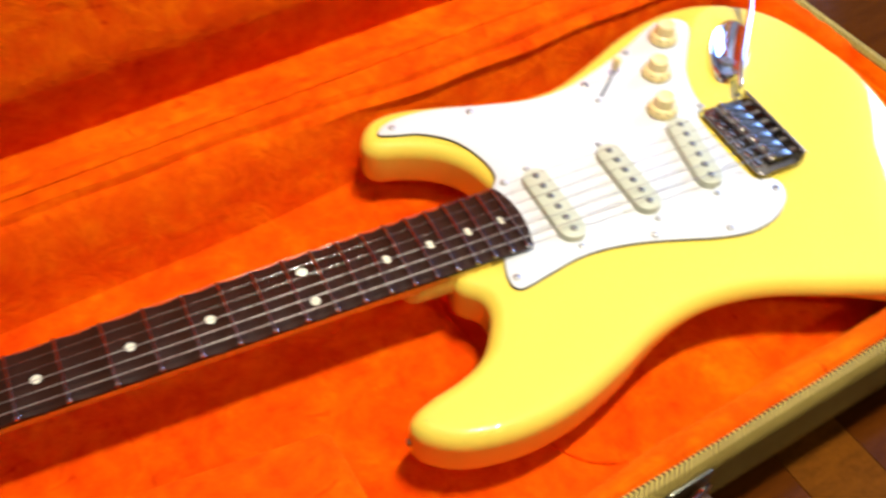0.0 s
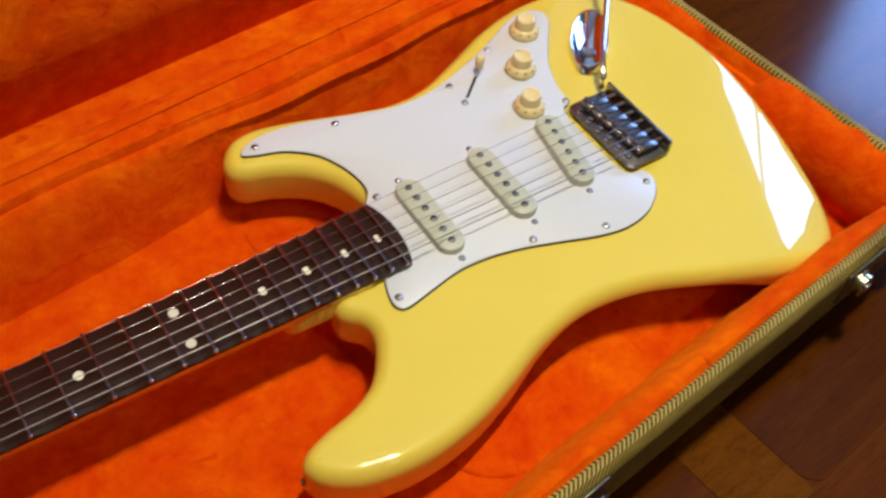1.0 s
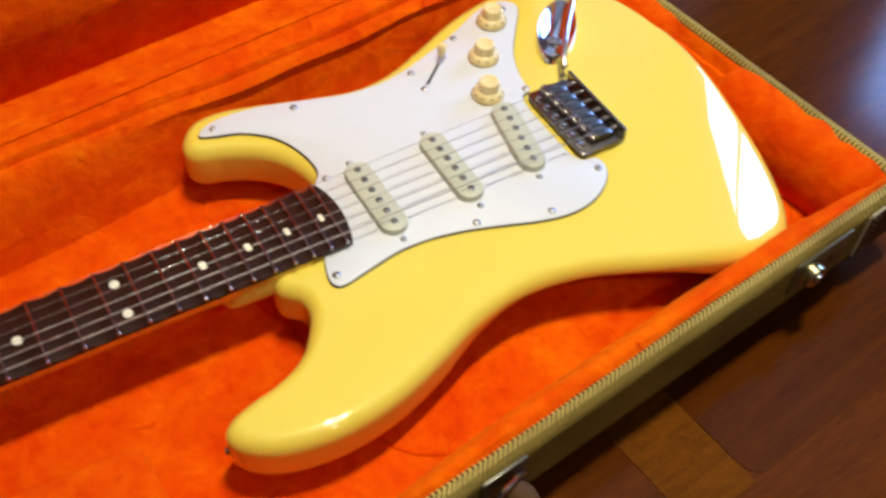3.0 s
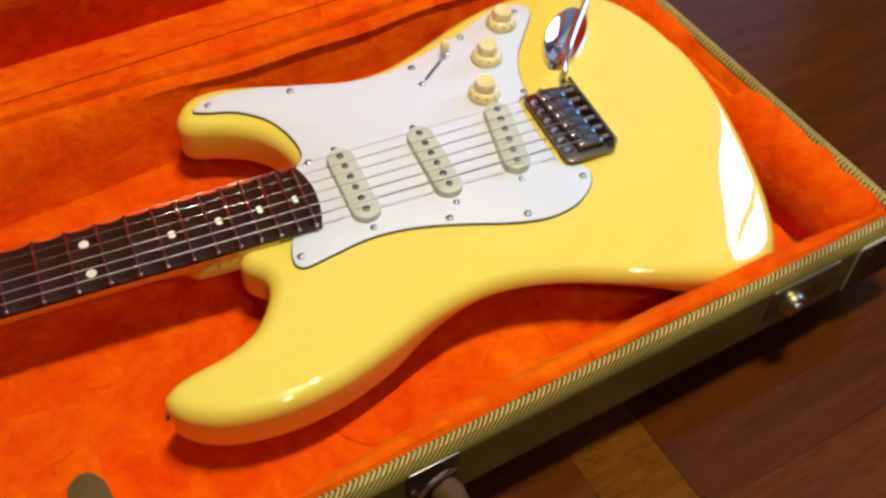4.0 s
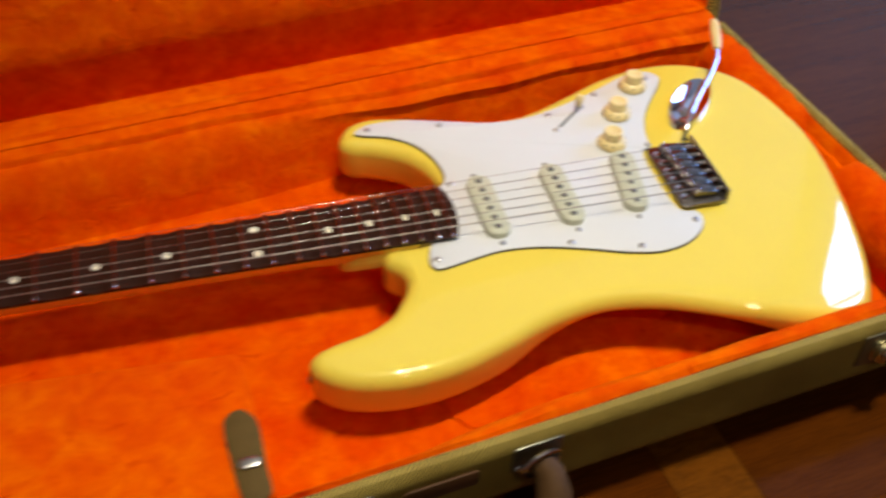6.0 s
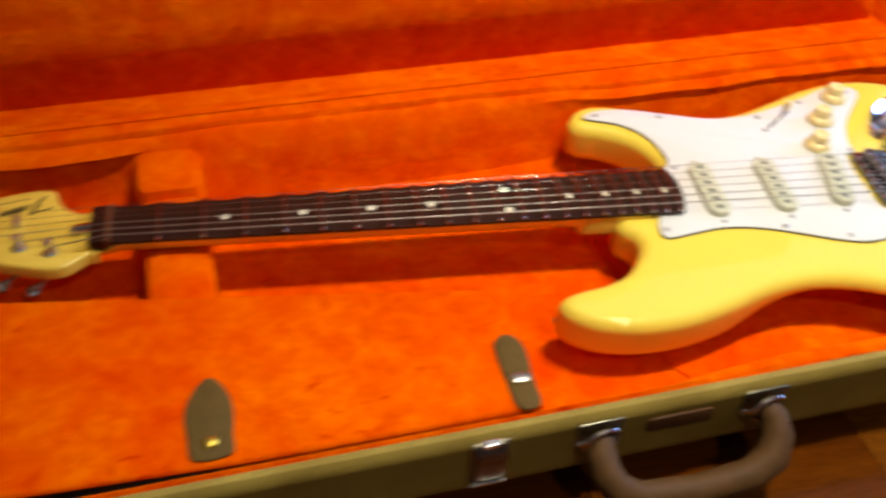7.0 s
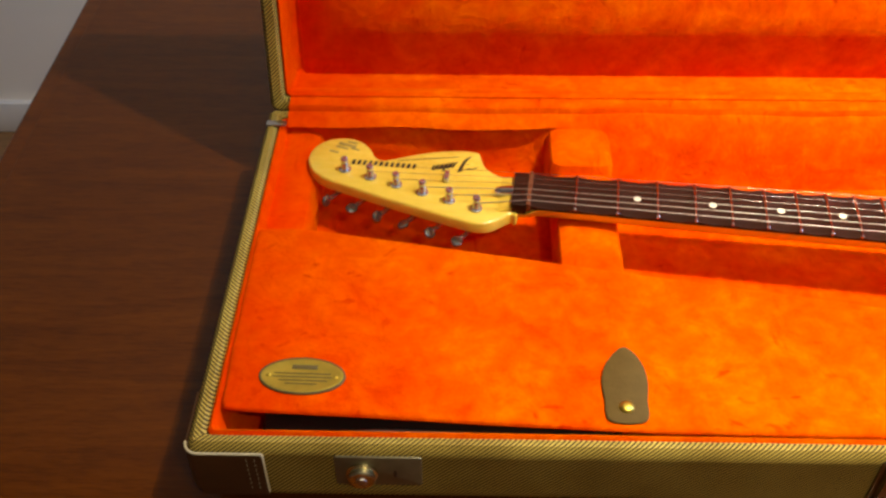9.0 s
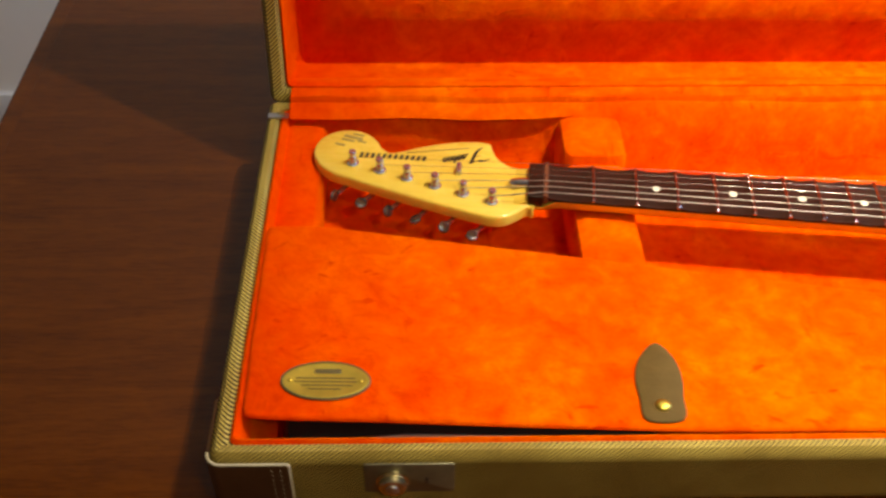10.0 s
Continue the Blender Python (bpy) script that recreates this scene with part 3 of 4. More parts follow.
for hx in (0.541, 0.666):
    loop = part("handle_bracket", front_plate(-0.017, 0.0550, 0.017, 0.0800, 0.0016, 0.003), DARKMETAL, case, "nickel handle bracket", pose(hx, 0, 0) @ FRONT)
    part("handle_ring", tube([(0.0135 * math.cos(a), 0.068 + 0.0100 * math.sin(a), 0.004 + 0.006 * abs(math.sin(a * 0.5))) for a in [2 * math.pi * i / 20 for i in range(20)]], 0.0017, 8), CHROME, loop)
    part("rivet", lathe([(0.0026, 0), (0.0022, 0.0010), (0.001, 0.0014)], 12), CHROME, loop, at=pose(0.0125, 0.0590, 0.0016))
    part("rivet", lathe([(0.0026, 0), (0.0022, 0.0010), (0.001, 0.0014)], 12), CHROME, loop, at=pose(-0.0125, 0.0590, 0.0016))


def corner_leather(mirror):
    """Leather wrapped round an upright corner, with a pale piping and stitches."""
    path = [(0.0505, 0.0)] + [(0.008 - 0.008 * math.sin(radians(a)), 0.008 - 0.008 * math.cos(radians(a))) for a in range(0, 91, 10)] + [(0.0, 0.0505)]

    def shifted(d, z):
        pts = []
        for i, (x, y) in enumerate(path):
            a, b = Vector(path[max(i - 1, 0)]), Vector(path[min(i + 1, len(path) - 1)])
            t = (b - a).normalized()
            nx, ny = t.y, -t.x
            pts.append((X0 + x - nx * d, Y0 + y - ny * d, z) if not mirror else (CL - (x - nx * d), Y0 + y - ny * d, z))
        return pts
    bm = bmesh.new()
    rows = [shifted(0.0002, 0.0785), shifted(0.0022, 0.0775), shifted(0.0024, 0.070), shifted(0.0024, 0.037), shifted(-0.0005, 0.028)]
    made = [[bm.verts.new(p) for p in row] for row in rows]
    for a, b in zip(made, made[1:]):
        for i in range(len(a) - 1):
            bm.faces.new((a[i], a[i + 1], b[i + 1], b[i]))
    for k in (0, len(path) - 1):
        bm.faces.new([row[k] for row in made])
    ob = part("leather_corner", bm, LEATHER, case, "brown leather corner with pale edge stitching")
    s = -1 if mirror else 1
    o = CL if mirror else X0
    part("piping", tube([(o + s * 0.0505, Y0 - 0.0012, z) for z in (0.036, 0.05, 0.064, 0.0775)], 0.0012, 6), THREAD, ob)
    part("piping", tube(shifted(0.0014, 0.0788)[:-1], 0.0009, 6), THREAD, ob)
    for dx in (0.0400, 0.0455):
        for k in range(7):
            part("stitch", front_plate(-0.0003, -0.0013, 0.0003, 0.0013, 0.0004, 0.0002), THREAD, ob, at=pose(o + s * dx, -0.0024, 0.042 + 0.0052 * k) @ FRONT)


corner_leather(False)
corner_leather(True)
part("rim_clip", slab(-0.004, 0.345, 0.0846, 0.014, 0.352, 0.0866, 0.001, 0.0006), STEEL, case)

# ---- electric guitar ----
# local axes: nut at the origin, x towards the body, y towards the treble side, z up from the fretboard
guitar = thing("electric_guitar", pose(0.2325, 0.2563, 0.090, 0, 0, -6.5), "cream yellow electric guitar with scalloped rosewood fretboard in the case", "guitar")
SCALE = 0.648


def fret_x(n):
    return SCALE * (1 - 2 ** (-n / 12))


BODY_TOP, BODY_LOW = -0.0095, -0.0475
OUTLINE = counter(spline([
    (0.402, -0.030), (0.412, -0.044), (0.413, -0.056), (0.406, -0.070), (0.394, -0.084), (0.376, -0.093), (0.354, -0.098),
    (0.339, -0.104), (0.3335, -0.113), (0.340, -0.1255), (0.360, -0.1375), (0.393, -0.1430), (0.430, -0.1395), (0.466, -0.1285),
    (0.503, -0.1145), (0.542, -0.1085), (0.584, -0.1150), (0.630, -0.1340), (0.675, -0.1520), (0.714, -0.1570), (0.742, -0.1420), (0.762, -0.108),
    (0.776, -0.058), (0.784, -0.008), (0.786, 0.038), (0.780, 0.085), (0.766, 0.122), (0.742, 0.146), (0.712, 0.158), (0.676, 0.1585), (0.636, 0.148),
    (0.598, 0.131), (0.562, 0.116), (0.532, 0.112), (0.500, 0.119), (0.462, 0.131), (0.432, 0.138), (0.411, 0.135), (0.399, 0.123), (0.396, 0.110),
    (0.403, 0.101), (0.420, 0.095), (0.440, 0.084), (0.454, 0.068), (0.461, 0.050), (0.463, 0.034), (0.460, 0.0295), (0.440, 0.0292), (0.420, 0.0290), (0.408, -0.004)], 6))


def forearm(x, y):
    """How far the forearm bevel drops the top: it bends away ever more steeply, then runs straight."""
    e = max(0.0, (x - 0.720) * 0.85 - (y + 0.070) * 0.53 + 0.013)
    return 3.4 * e * e if e < 0.045 else 3.4 * 0.045 ** 2 + 0.306 * min(e - 0.045, 0.03)


def belly(x, y):
    """How far the belly cut lifts the back."""
    u = min(max(1 - ((x - 0.585) / 0.125) ** 2, 0.0), 1.0)
    v = min(max((-y - 0.015) / 0.085, 0.0), 1.0)
    return 0.020 * u * u * (3 - 2 * u) * v * v * (3 - 2 * v)


def body_mesh():
    from mathutils.geometry import delaunay_2d_cdt
    bm, n = bmesh.new(), len(OUTLINE)
    R1, R2 = 0.0105, 0.0095
    rings = []
    for k in range(7):
        a = radians(90 * k / 6)
        ins, z = R2 * (1 - math.sin(a)), BODY_LOW + R2 * (1 - math.cos(a))
        rings.append([(x, y, min(z + belly(x, y), BODY_TOP - R1 - 0.0005)) for x, y in inward(OUTLINE, ins)])
    for k in range(8):
        a = radians(90 * k / 7)
        ins, z = R1 * (1 - math.cos(a)), BODY_TOP - R1 * (1 - math.sin(a))
        rings.append([(x, y, z - forearm(x, y)) for x, y in inward(OUTLINE, ins)])
    made = [[bm.verts.new(p) for p in r] for r in rings]
    for a, b in zip(made, made[1:]):
        for i in range(n):
            bm.faces.new((a[i], a[(i + 1) % n], b[(i + 1) % n], b[i]))
    poly = [Vector(p) for p in inward(OUTLINE, R1 + 0.006)]

    def inside(x, y):
        odd = False
        for a, b in zip(poly, poly[1:] + poly[:1]):
            if (a.y > y) != (b.y > y) and x < (b.x - a.x) * (y - a.y) / (b.y - a.y) + a.x:
                odd = not odd
        return odd

    def fill(edge_verts, height, step):
        edge = [Vector((v.co.x, v.co.y)) for v in edge_verts]
        grid = [Vector((x, y)) for x in np.arange(0.335, 0.79, step).tolist() for y in np.arange(-0.16, 0.165, step).tolist() if inside(x, y)]
        out = delaunay_2d_cdt(edge + grid, [(i, (i + 1) % n) for i in range(n)], [], 1, 1e-6)
        index = {}
        for i, co in enumerate(out[0]):
            src = [s for s in out[3][i] if s < n]
            index[i] = edge_verts[src[0]] if src else bm.verts.new((co.x, co.y, height(co.x, co.y)))
        for f in out[2]:
            bm.faces.new([index[i] for i in f])

    fill(made[-1], lambda x, y: BODY_TOP - forearm(x, y), 0.0085)
    fill(made[0], lambda x, y: BODY_LOW + belly(x, y), 0.017)
    return bm


body = part("body", body_mesh(), CREAM, guitar, "cream yellow lacquered body", smooth=60)

GUARD_LOOP = counter(spline([
    (0.437, -0.0300), (0.433, -0.044), (0.4345, -0.051), (0.441, -0.0535), (0.460, -0.050), (0.484, -0.046), (0.507, -0.047), (0.530, -0.052), (0.554, -0.060), (0.579, -0.069),
    (0.602, -0.0735), (0.624, -0.0700), (0.641, -0.059), (0.648, -0.047), (0.646, -0.038), (0.634, -0.032), (0.632, 0.0), (0.634, 0.036), (0.643, 0.043), (0.647, 0.062), (0.656, 0.084),
    (0.672, 0.106), (0.687, 0.125), (0.690, 0.136), (0.680, 0.1445), (0.660, 0.143), (0.627, 0.1275), (0.592, 0.1135), (0.556, 0.1035), (0.524, 0.1035), (0.491, 0.1125), (0.458, 0.122),
    (0.432, 0.1245), (0.416, 0.121), (0.409, 0.1135), (0.418, 0.1085), (0.437, 0.102), (0.455, 0.087), (0.465, 0.066), (0.4675, 0.044), (0.458, 0.030), (0.450, 0.012), (0.447, -0.012)], 5))
part("pickguard_ply", plate(GUARD_LOOP, BODY_TOP + 0.0001, BODY_TOP + 0.0012, 0.0002), GUARD_EDGE, guitar, "black middle ply of the pickguard")
part("pickguard", plate(inward(GUARD_LOOP, 0.0006), BODY_TOP + 0.0012, BODY_TOP + 0.0024, 0.0005), GUARD, guitar, "white plastic pickguard")
GUARD_TOP = BODY_TOP + 0.0024


def screw_mesh(r=0.0028):
    bm = lathe([(r, 0), (r, 0.0003), (r * 0.8, 0.0009), (r * 0.4, 0.0012), (r * 0.35, 0.0006)], 14)
    return bm


first = None
for x, y in ((0.439, -0.044), (0.421, 0.1155), (0.4805, 0.1085), (0.470, 0.034), (0.574, 0.1005), (0.623, 0.1205), (0.6415, 0.045), (0.641, -0.048), (0.590, -0.065), (0.540, -0.0495), (0.677, 0.1335)):
    if first is None:
        first = part("screw", screw_mesh(), SCREWS, guitar, at=pose(x, y, GUARD_TOP))
    else:
        repeat(first, pose(x, y, GUARD_TOP))

# neck
NECK_END = 0.464


def half_width(x):
    return 0.021 + (0.028 - 0.021) * x / NECK_END


frets = [fret_x(n) for n in range(0, 22)]
xs, dips = [], []
for a, b in zip(frets, frets[1:]):
    for k in range(6):
        u = k / 6
        xs.append(a + (b - a) * u)
        dips.append(0.0018 * (1 - (2 * u - 1) ** 2))
xs += [frets[-1], NECK_END]
dips += [0, 0.0004]
rings = []
for x, dip in zip(xs, dips):
    w = half_width(x)
    top = [(x, w * (k / 5 - 1), -0.0006 - dip - 0.0011 * (k / 5 - 1) ** 2) for k in range(11)]
    loop = top + [(x, w, -0.0055), (x, -w, -0.0055)]
    if x == NECK_END:
        loop = [(x - 0.0050 * (y / w) ** 2, y * (0.985 if abs(y) > 0.9 * w else 1), z) for x, y, z in loop]
    rings.append(loop)
part("fretboard", loft(rings), ROSEWOOD, guitar, "dark rosewood fretboard with scallops between the frets")
rings = []
for i in range(40):
    x = -0.016 + (0.430 + 0.016) * i / 39
    w, deep = half_width(max(x, 0)), 0.0155 + 0.002 * max(x, 0) / 0.46 + 0.0115 * min(1.0, max(0.0, (x - 0.345) / 0.050)) ** 1.6
    rings.append([(x, w * math.cos(math.pi * k / 12), (-0.0056 if x >= 0 else -0.0125) - (deep if x >= 0 else deep - 0.0069) * math.sin(math.pi * k / 12) ** 0.8) for k in range(13)])
part("neck", loft(rings), MAPLE, guitar, "tinted maple neck")
part("neck_heel", plate(round_poly([(0.370, -0.0255), (0.390, -0.0266), (0.4570, -0.0276), (0.4570, 0.0276), (0.390, 0.0266), (0.370, 0.0255)], 0.009), -0.028, -0.0056, 0.0050), MAPLE, guitar)
for n in range(1, 22):
    x, w = fret_x(n), half_width(fret_x(n))
    pts = [(x, w * (k / 6 - 1) * 0.985, 0.0001 - 0.0011 * (k / 6 - 1) ** 2) for k in range(13)]
    wire = part("fret", tube(pts, 0.00115, 8), FRETWIRE, guitar, smooth=80)
    part("fret_end", lathe([(0.0013, -0.0008), (0.0015, 0.0002), (0.0012, 0.0010), (0.0005, 0.0014)], 10), CHROME, wire, at=pose(x, -w * 0.985, -0.0012, 35))
DOTS = [(n, 0) for n in (3, 5, 7, 9, 15, 17, 19, 21)] + [(12, 0.0125), (12, -0.0125)]
dot_part = None
for n, y in DOTS:
    at = pose((fret_x(n - 1) + fret_x(n)) / 2, y, -0.00245)
    if dot_part is None:
        dot_part = part("inlay_dot", lathe([(0.0032, -0.001), (0.0032, 0), (0.0031, 0.0002)], 16), PEARL, guitar, "pale inlay dot", at=at)
    else:
        repeat(dot_part, at)
    if y <= 0:
        x = (fret_x(n - 1) + fret_x(n)) / 2
        part("side_dot", lathe([(0.0011, 0), (0.0011, 0.0003)], 8), INK, guitar, at=pose(x, -half_width(x) - 0.0001, -0.0046, 90))
part("nut", slab(-0.0035, -0.0212, -0.008, 0.0, 0.0212, 0.0006, 0.0006, 0.0005), NUT, guitar)
part("fretboard_end", slab(-0.0160, -0.0209, -0.0120, -0.0036, 0.0209, -0.0012, 0.0012, 0.0008), ROSEWOOD, guitar, "rosewood behind the nut")

# headstock
HEAD_TOP, HEAD_LOW = -0.0105, -0.0230
HEAD = counter(spline([(-0.010, -0.0212), (-0.016, -0.0232), (-0.024, -0.030), (-0.033, -0.0365), (-0.044, -0.038), (-0.060, -0.0345), (-0.113, -0.0190), (-0.160, -0.0035), (-0.180, 0.004), (-0.193, 0.015), (-0.199, 0.030),
    (-0.196, 0.046), (-0.186, 0.057), (-0.171, 0.0615), (-0.157, 0.058), (-0.147, 0.049), (-0.141, 0.039), (-0.134, 0.0345), (-0.125, 0.037), (-0.108, 0.045), (-0.085, 0.053), (-0.064, 0.0565), (-0.051, 0.055), (-0.048, 0.049), (-0.043, 0.037), (-0.034, 0.028), (-0.021, 0.0235), (-0.010, 0.0212)], 6))
head = part("headstock", plate(HEAD, HEAD_LOW, HEAD_TOP, 0.002), MAPLE, guitar, "large yellow maple headstock")
part("headstock_ramp", loft([[(-0.0155, -0.0208, -0.0066), (-0.0155, 0.0208, -0.0066), (-0.0155, 0.0200, -0.0165), (-0.0155, -0.0200, -0.0165)], [(-0.027, -0.0215, -0.0104), (-0.027, 0.0215, -0.0104), (-0.027, 0.0215, -0.0165), (-0.027, -0.0215, -0.0165)]]), MAPLE, guitar)

part("truss_bullet", tube([(-0.0155, 0.0005, -0.0058), (-0.024, 0.0005, -0.0066), (-0.0295, 0.0005, -0.0072), (-0.0315, 0.0005, -0.0076)], [0.0046, 0.0046, 0.0038, 0.0016], 14), CHROME, guitar, "chrome bullet truss rod nut")

# tuners
pegs = []
for i in range(6):
    u = i / 5
    px, py = -0.0445 - 0.1185 * u, -0.0205 + 0.0365 * u
    pegs.append((px, py))
    post = part("tuner_post", lathe([(0.0052, 0), (0.0052, 0.0012), (0.0036, 0.0018), (0.0030, 0.003), (0.0030, 0.0065), (0.0024, 0.008), (0.0032, 0.0095), (0.0032, 0.0125), (0.0026, 0.0135)], 16), TUNER, guitar, "chrome tuning post", at=pose(px, py, HEAD_TOP))
    # button on its shaft, square to the edge
    nx, ny = -0.56, -0.828
    ex, ey = px + nx * 0.0085, py + ny * 0.0085
    part("tuner_shaft", tube([(px, py, -0.030), (ex + nx * 0.012, ey + ny * 0.012, -0.030)], 0.0022, 8), TUNER, guitar)
    part("tuner_housing", slab(-0.0075, -0.0085, -0.0060, 0.0075, 0.0085, 0.0, 0.004, 0.0015), TUNER, guitar, at=pose(px, py, HEAD_LOW - 0.0002, 0, 0, -17))
    spin = (10, 35, -20, 60, 15, 80)[i]
    btn = spline([(-0.0075, -0.003), (-0.004, -0.0062), (0, -0.0068), (0.004, -0.0062), (0.0075, -0.003), (0.0085, 0.0), (0.0075, 0.003), (0.004, 0.0062), (0, 0.0068), (-0.004, 0.0062), (-0.0075, 0.003), (-0.0085, 0.0)], 3)
    part("tuner_button", plate(btn, -0.0022, 0.0022, 0.0012), BUTTON, guitar, at=pose(ex + nx * 0.016, ey + ny * 0.016, -0.030, 0, spin, -17) @ pose(0, 0, 0, 0, 0, 90) @ Matrix.Scale(0.70, 4))
part("string_tree", slab(-0.0022, -0.006, 0, 0.0022, 0.006, 0.0055, 0.0015, 0.001), TUNER, guitar, at=pose(-0.074, 0.0150, HEAD_TOP))
# maker's mark as plain strokes, lettering as bars
def mark(points, r, name="decal_stroke"):
    part(name, loft([[(x, y, HEAD_TOP + 0.00005) for x, y in ((px - r, py - r * 0.5), (px + r, py + r * 0.5))] + [(px + r, py + r * 0.5, HEAD_TOP + 0.00025), (px - r, py - r * 0.5, HEAD_TOP + 0.00025)] for px, py in spline(points, 5, False)]), INK, head)


mark([(-0.0572, 0.0475), (-0.0607, 0.0421), (-0.0628, 0.0348), (-0.0648, 0.0255)], 0.0018)
mark([(-0.0639, 0.0266), (-0.0593, 0.0302), (-0.0542, 0.0298), (-0.0506, 0.0332)], 0.0022)
mark([(-0.0619, 0.0349), (-0.0600, 0.0361), (-0.0580, 0.0364)], 0.0010)
for k, tall in enumerate((1.0, 1.0, 1.7, 1.0, 0.9)):
    x, y = -0.0699 - 0.00387 * k, 0.0350 - 0.00145 * k
    mark([(x + 0.0016, y + 0.0036), (x, y), (x - 0.0010, y - 0.0042 * tall)], 0.0012)
    mark([(x - 0.0008, y - 0.0038), (x - 0.0028, y - 0.0016), (x - 0.0014, y + 0.0030)], 0.0010)
for k in range(12):
    part("lettering_bar", slab(-0.0014, -0.0031, 0, 0.0014, 0.0031, 0.0002, 0.0003, 0.00008), INK, head, at=pose(-0.1043 - 0.00485 * k, 0.0281 - 0.00001 * k, HEAD_TOP, 0, 0, -8))
part("lettering_bar", slab(-0.0272, -0.0004, 0, 0.0272, 0.0004, 0.0002, 0.0002, 0.00008), INK, head, at=pose(-0.0937, 0.0403, HEAD_TOP, 0, 0, 12.9))
for x, y, w, h in ((-0.168, 0.0505, 0.0085, 0.0018), (-0.172, 0.0465, 0.0060, 0.0012), (-0.164, 0.0545, 0.0050, 0.0012), (-0.178, 0.0400, 0.0045, 0.0012), (-0.160, 0.0455, 0.0040, 0.0011)):
    part("lettering_bar", slab(-w, -h, 0, w, h, 0.0002, 0.0006, 0.00008), FADED, head, at=pose(x, y, HEAD_TOP, 0, 0, -14))

# strings
for i in range(6):
    ny = -0.0175 + 0.0070 * i
    by = -0.0262 + 0.01048 * i
    r = (0.00045, 0.00038, 0.00031, 0.00025, 0.00021, 0.00019)[i]
    px, py = pegs[i]
    part("string", tube([(px + 0.003, py, HEAD_TOP + 0.0068), (-0.0035, ny, 0.0014), (0.0, ny, 0.0016), (0.324, (ny + by) / 2, 0.0030), (0.648, by, 0.0042), (0.6505, by, 0.0034), (0.6560, by, -0.0005)], r, 6), WOUND if i < 3 else STRING, guitar, smooth=80)


# pickups
def pickup(x, y, turn, z):
    cover = part("pickup", loft([flat(round_rect(-0.0100, -0.0345, 0.0100, 0.0345, 0.0098, 8), GUARD_TOP - 0.002), flat(round_rect(-0.0098, -0.0343, 0.0098, 0.0343, 0.0096, 8), GUARD_TOP + z - 0.0016), flat(round_rect(-0.0092, -0.0337, 0.0092, 0.0337, 0.0090, 8), GUARD_TOP + z - 0.0004), flat(round_rect(-0.0082, -0.0327, 0.0082, 0.0327, 0.0080, 8), GUARD_TOP + z)]), MINT, guitar, "aged white pickup cover", at=pose(x, y, 0, 0, 0, turn))
    for k in range(6):
        part("pole_piece", lathe([(0.0025, -0.002), (0.0025, 0.0004), (0.0021, 0.0007)], 12), POLE, cover, at=pose(0, -0.0262 + 0.01048 * k, GUARD_TOP + z))
    for s in (-1, 1):
        part("pickup_screw", screw_mesh(0.0024), SCREWS, cover, at=pose(0, s * 0.0388, GUARD_TOP))


pickup(0.4905, 0.0005, 0, 0.0052)
pickup(0.5500, 0.0010, 0, 0.0055)
pickup(0.6070, 0.0035, -10, 0.0060)


# controls
def knob(x, y):
    k = part("knob", lathe([(0.0125, 0), (0.0127, 0.0012), (0.0120, 0.0030), (0.0106, 0.0054), (0.0094, 0.0062), (0.0085, 0.0067), (0.0080, 0.0128), (0.0074, 0.0142), (0.0062, 0.0147), (0.0056, 0.0143)], 32), PARCHMENT, guitar, "cream plastic control knob", at=pose(x, y, GUARD_TOP + 0.0008) @ Matrix.Scale(0.96, 4))
    for j in range(10):
        part("numeral_bar", slab(-0.0004, -0.0010, 0, 0.0004, 0.0010, 0.0003, 0.0002, 0.0001), INK, k, at=pose(0, 0, 0, 0, 0, 36 * j) @ pose(0.0113, 0, 0.0046, 0, 58, 0))


for x, y in ((0.6122, 0.0522), (0.6315, 0.0893), (0.6600, 0.1233)):
    knob(x, y)
u = Vector((0.031, 0.026, 0)).normalized()
deg = math.degrees(math.atan2(u.y, u.x))
part("switch_slot", slab(-0.0155, -0.0011, 0, 0.0155, 0.0011, 0.0003, 0.001, 0.0001), INK, guitar, at=pose(0.5900, 0.0935, GUARD_TOP, 0, 0, deg))
for s in (-1, 1):
    repeat(first, pose(0.5900 + s * 0.0205 * u.x, 0.0935 + s * 0.0205 * u.y, GUARD_TOP))
part("switch_lever", tube([(0.598, 0.1000, GUARD_TOP - 0.001), (0.6005, 0.1015, GUARD_TOP + 0.008)], 0.0016, 8), STEEL, guitar)
part("switch_tip", lathe([(0.0022, 0), (0.0030, 0.0015), (0.0042, 0.008), (0.0040, 0.0115), (0.0026, 0.0130)], 16), PARCHMENT, guitar, at=pose(0.6005, 0.1015, GUARD_TOP + 0.0045, 0, 14, 40) @ Matrix.Scale(0.85, 4))

# jack plate
rings = []
for f, z in [(1.06, -0.0058), (1.03, -0.0030), (1.0, -0.0004), (0.97, 0.0004), (0.93, 0.0002)] + [(f, 0.0002 - 0.0058 * (1 - (f / 0.93) ** 2)) for f in (0.88, 0.8, 0.7, 0.58, 0.45, 0.3, 0.15, 0.04)]:
    rings.append([(0.0365 * f * math.cos(2 * math.pi * i / 40), 0.0152 * f * math.sin(2 * math.pi * i / 40), z) for i in range(40)])
jack_plate = part("jack_plate", loft(rings), CHROME, guitar, "chrome recessed jack plate", at=pose(0.7000, 0.0900, BODY_TOP + 0.0062, 0, 0, 48))
part("jack_socket", lathe([(0.006, 0), (0.006, 0.0016), (0.0036, 0.0018), (0.0034, 0.0006)], 20), STEEL, jack_plate, at=pose(-0.012, 0, -0.0052, 0, 14, 0))

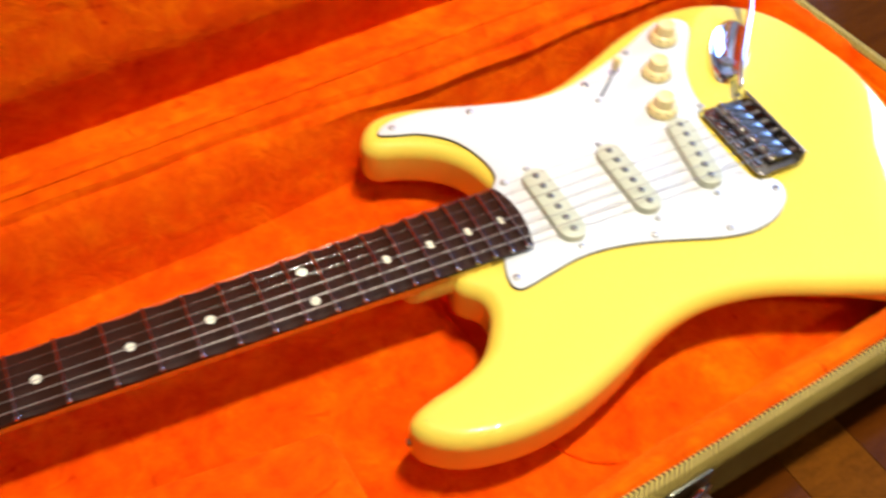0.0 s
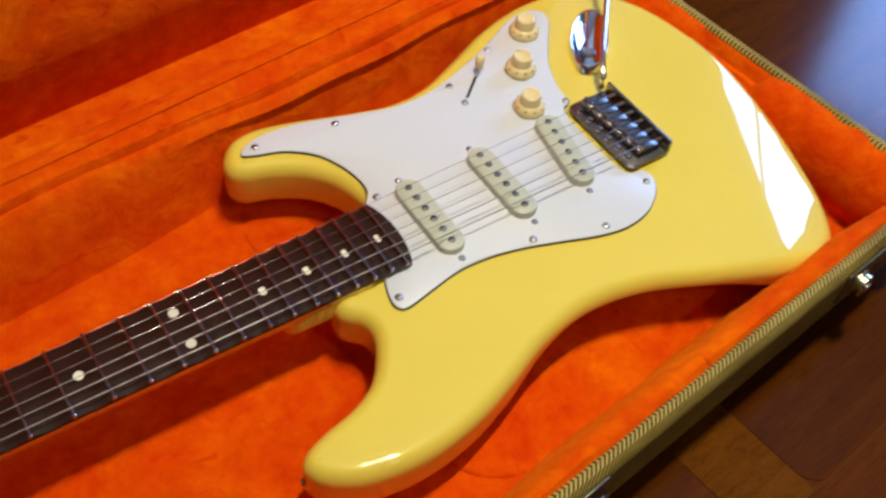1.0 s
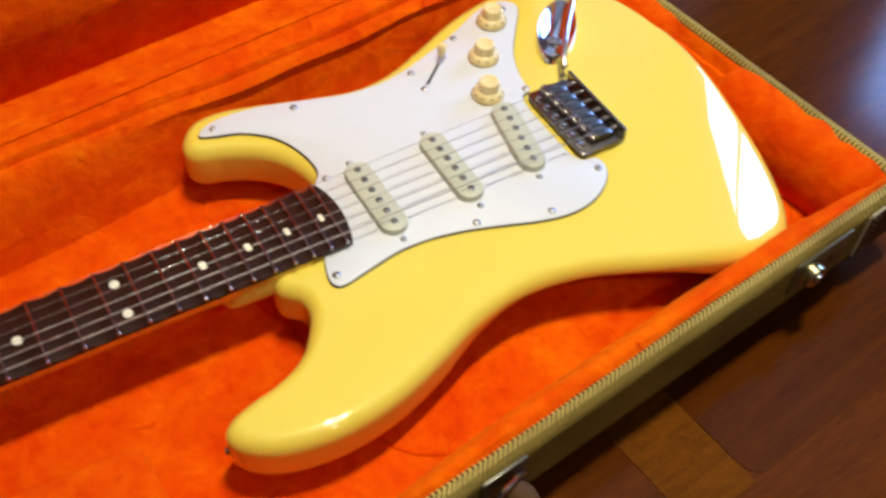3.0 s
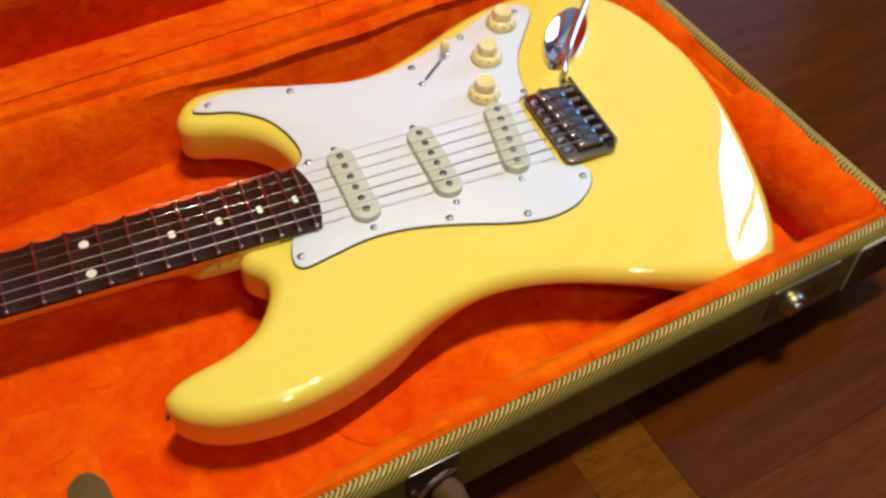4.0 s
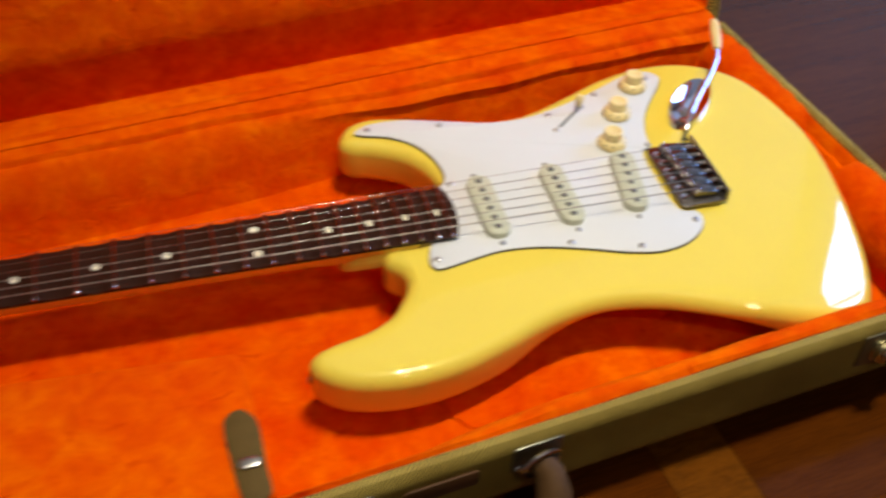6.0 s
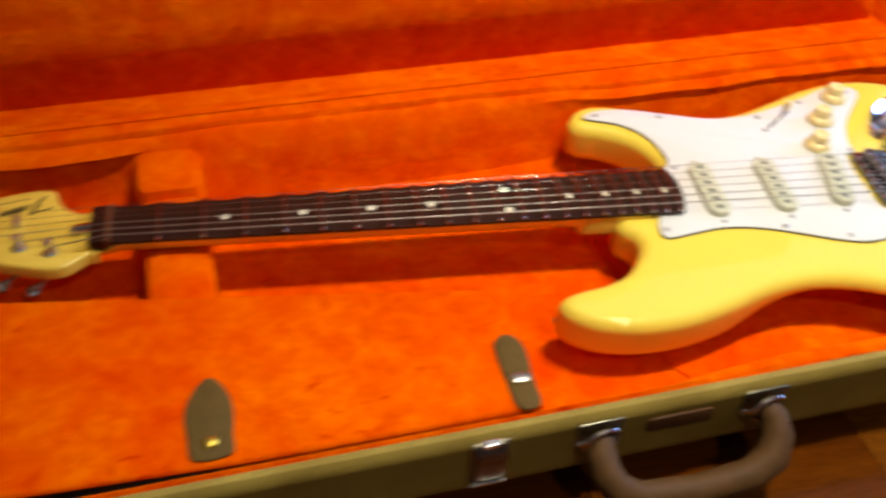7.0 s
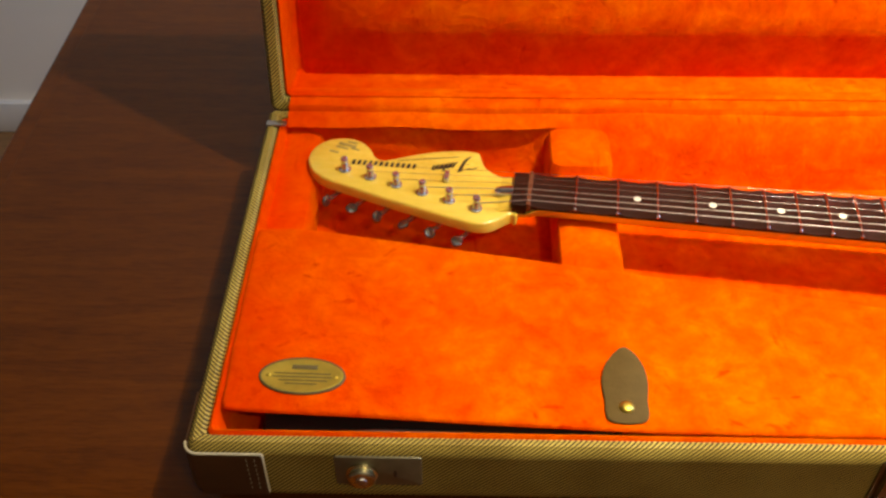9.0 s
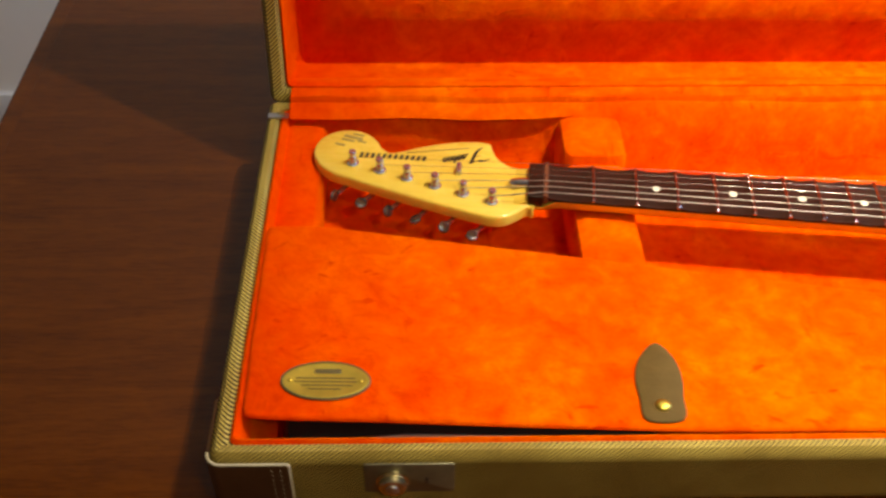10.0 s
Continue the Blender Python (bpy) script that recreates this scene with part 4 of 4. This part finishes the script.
# bridge
BZ = BODY_TOP + 0.0025
bridge = part("bridge_plate", slab(-0.0180, -0.0365, 0, 0.021, 0.0365, 0.0030, 0.005, 0.001), BRIDGE, guitar, "chrome vibrato bridge plate", at=pose(0.6540, 0.0012, BZ))
part("bridge_lip", slab(0.0180, -0.0360, 0.0005, 0.0206, 0.0360, 0.0112, 0.0012, 0.0009), BRIDGE, bridge)


def saddle_mesh():
    """Bent steel saddle: upright front, sloping top, turned-down back."""
    section = [(-0.0066, 0.0032), (-0.0066, 0.0094), (-0.0062, 0.0102), (-0.0052, 0.0105), (0.0100, 0.0086), (0.0122, 0.0080), (0.0130, 0.0070), (0.0132, 0.0032)]
    return loft([[(x * (0.985 if abs(y) > 0.0049 else 1), y, z - (0.0004 if abs(y) > 0.0049 else 0)) for x, z in section] for y in (-0.0051, -0.0046, 0.0046, 0.0051)])


for i in range(6):
    y = -0.0262 + 0.01048 * i
    sx = -0.0006 * i
    saddle = part("saddle", saddle_mesh(), BRIDGE, bridge, at=pose(sx, y, 0))
    part("string_slot", slab(-0.0030, -0.0010, 0, 0.0040, 0.0010, 0.0004, 0.0009, 0.0001), INK, saddle, at=pose(0.0005, 0, 0.0094, 0, 7.6, 0))
    for side in (-1, 1):
        part("height_screw", lathe([(0.0014, 0), (0.0014, 0.0018), (0.0010, 0.0022), (0.0008, 0.0014)], 10), CHROME, saddle, at=pose(-0.0040, side * 0.0034, 0.0100))
    part("saddle_screw", tube([(0.0125 + sx, y, 0.0066), (0.0215, y, 0.0066)], 0.0014, 8), STEEL, bridge)
    part("screw_head", lathe([(0.0027, 0), (0.0027, 0.0010), (0.0018, 0.0017)], 12), CHROME, bridge, at=pose(0.0207, y, 0.0066, 0, 90, 0))
    part("pivot_screw", lathe([(0.0030, 0.003), (0.0030, 0.0040), (0.0022, 0.0050), (0.0010, 0.0048)], 14), CHROME, bridge, at=pose(-0.0130, y, 0))
arm = [(0.672, 0.0405, -0.004), (0.673, 0.0425, 0.004), (0.677, 0.0500, 0.0095), (0.690, 0.066, 0.0125), (0.708, 0.086, 0.0145), (0.724, 0.104, 0.0165), (0.731, 0.114, 0.0185), (0.737, 0.126, 0.0205)]
part("vibrato_arm", tube(arm, 0.0023, 10), CHROME, guitar, "bent chrome vibrato arm")
part("vibrato_tip", tube([(0.7365, 0.125, 0.0202), (0.738, 0.128, 0.0210), (0.742, 0.138, 0.0222), (0.747, 0.152, 0.0238), (0.750, 0.161, 0.0246), (0.7510, 0.1635, 0.0249)], [0.0030, 0.0036, 0.0045, 0.0046, 0.0036, 0.0015], 12), PARCHMENT, guitar, "cream plastic arm tip")
part("strap_button", lathe([(0.0030, 0), (0.0030, 0.006), (0.0060, 0.008), (0.0062, 0.010), (0.0040, 0.011)], 16), DARKMETAL, guitar, at=pose(0.3365, -0.112, -0.031, 0, -90, -10) @ Matrix.Scale(0.42, 4))
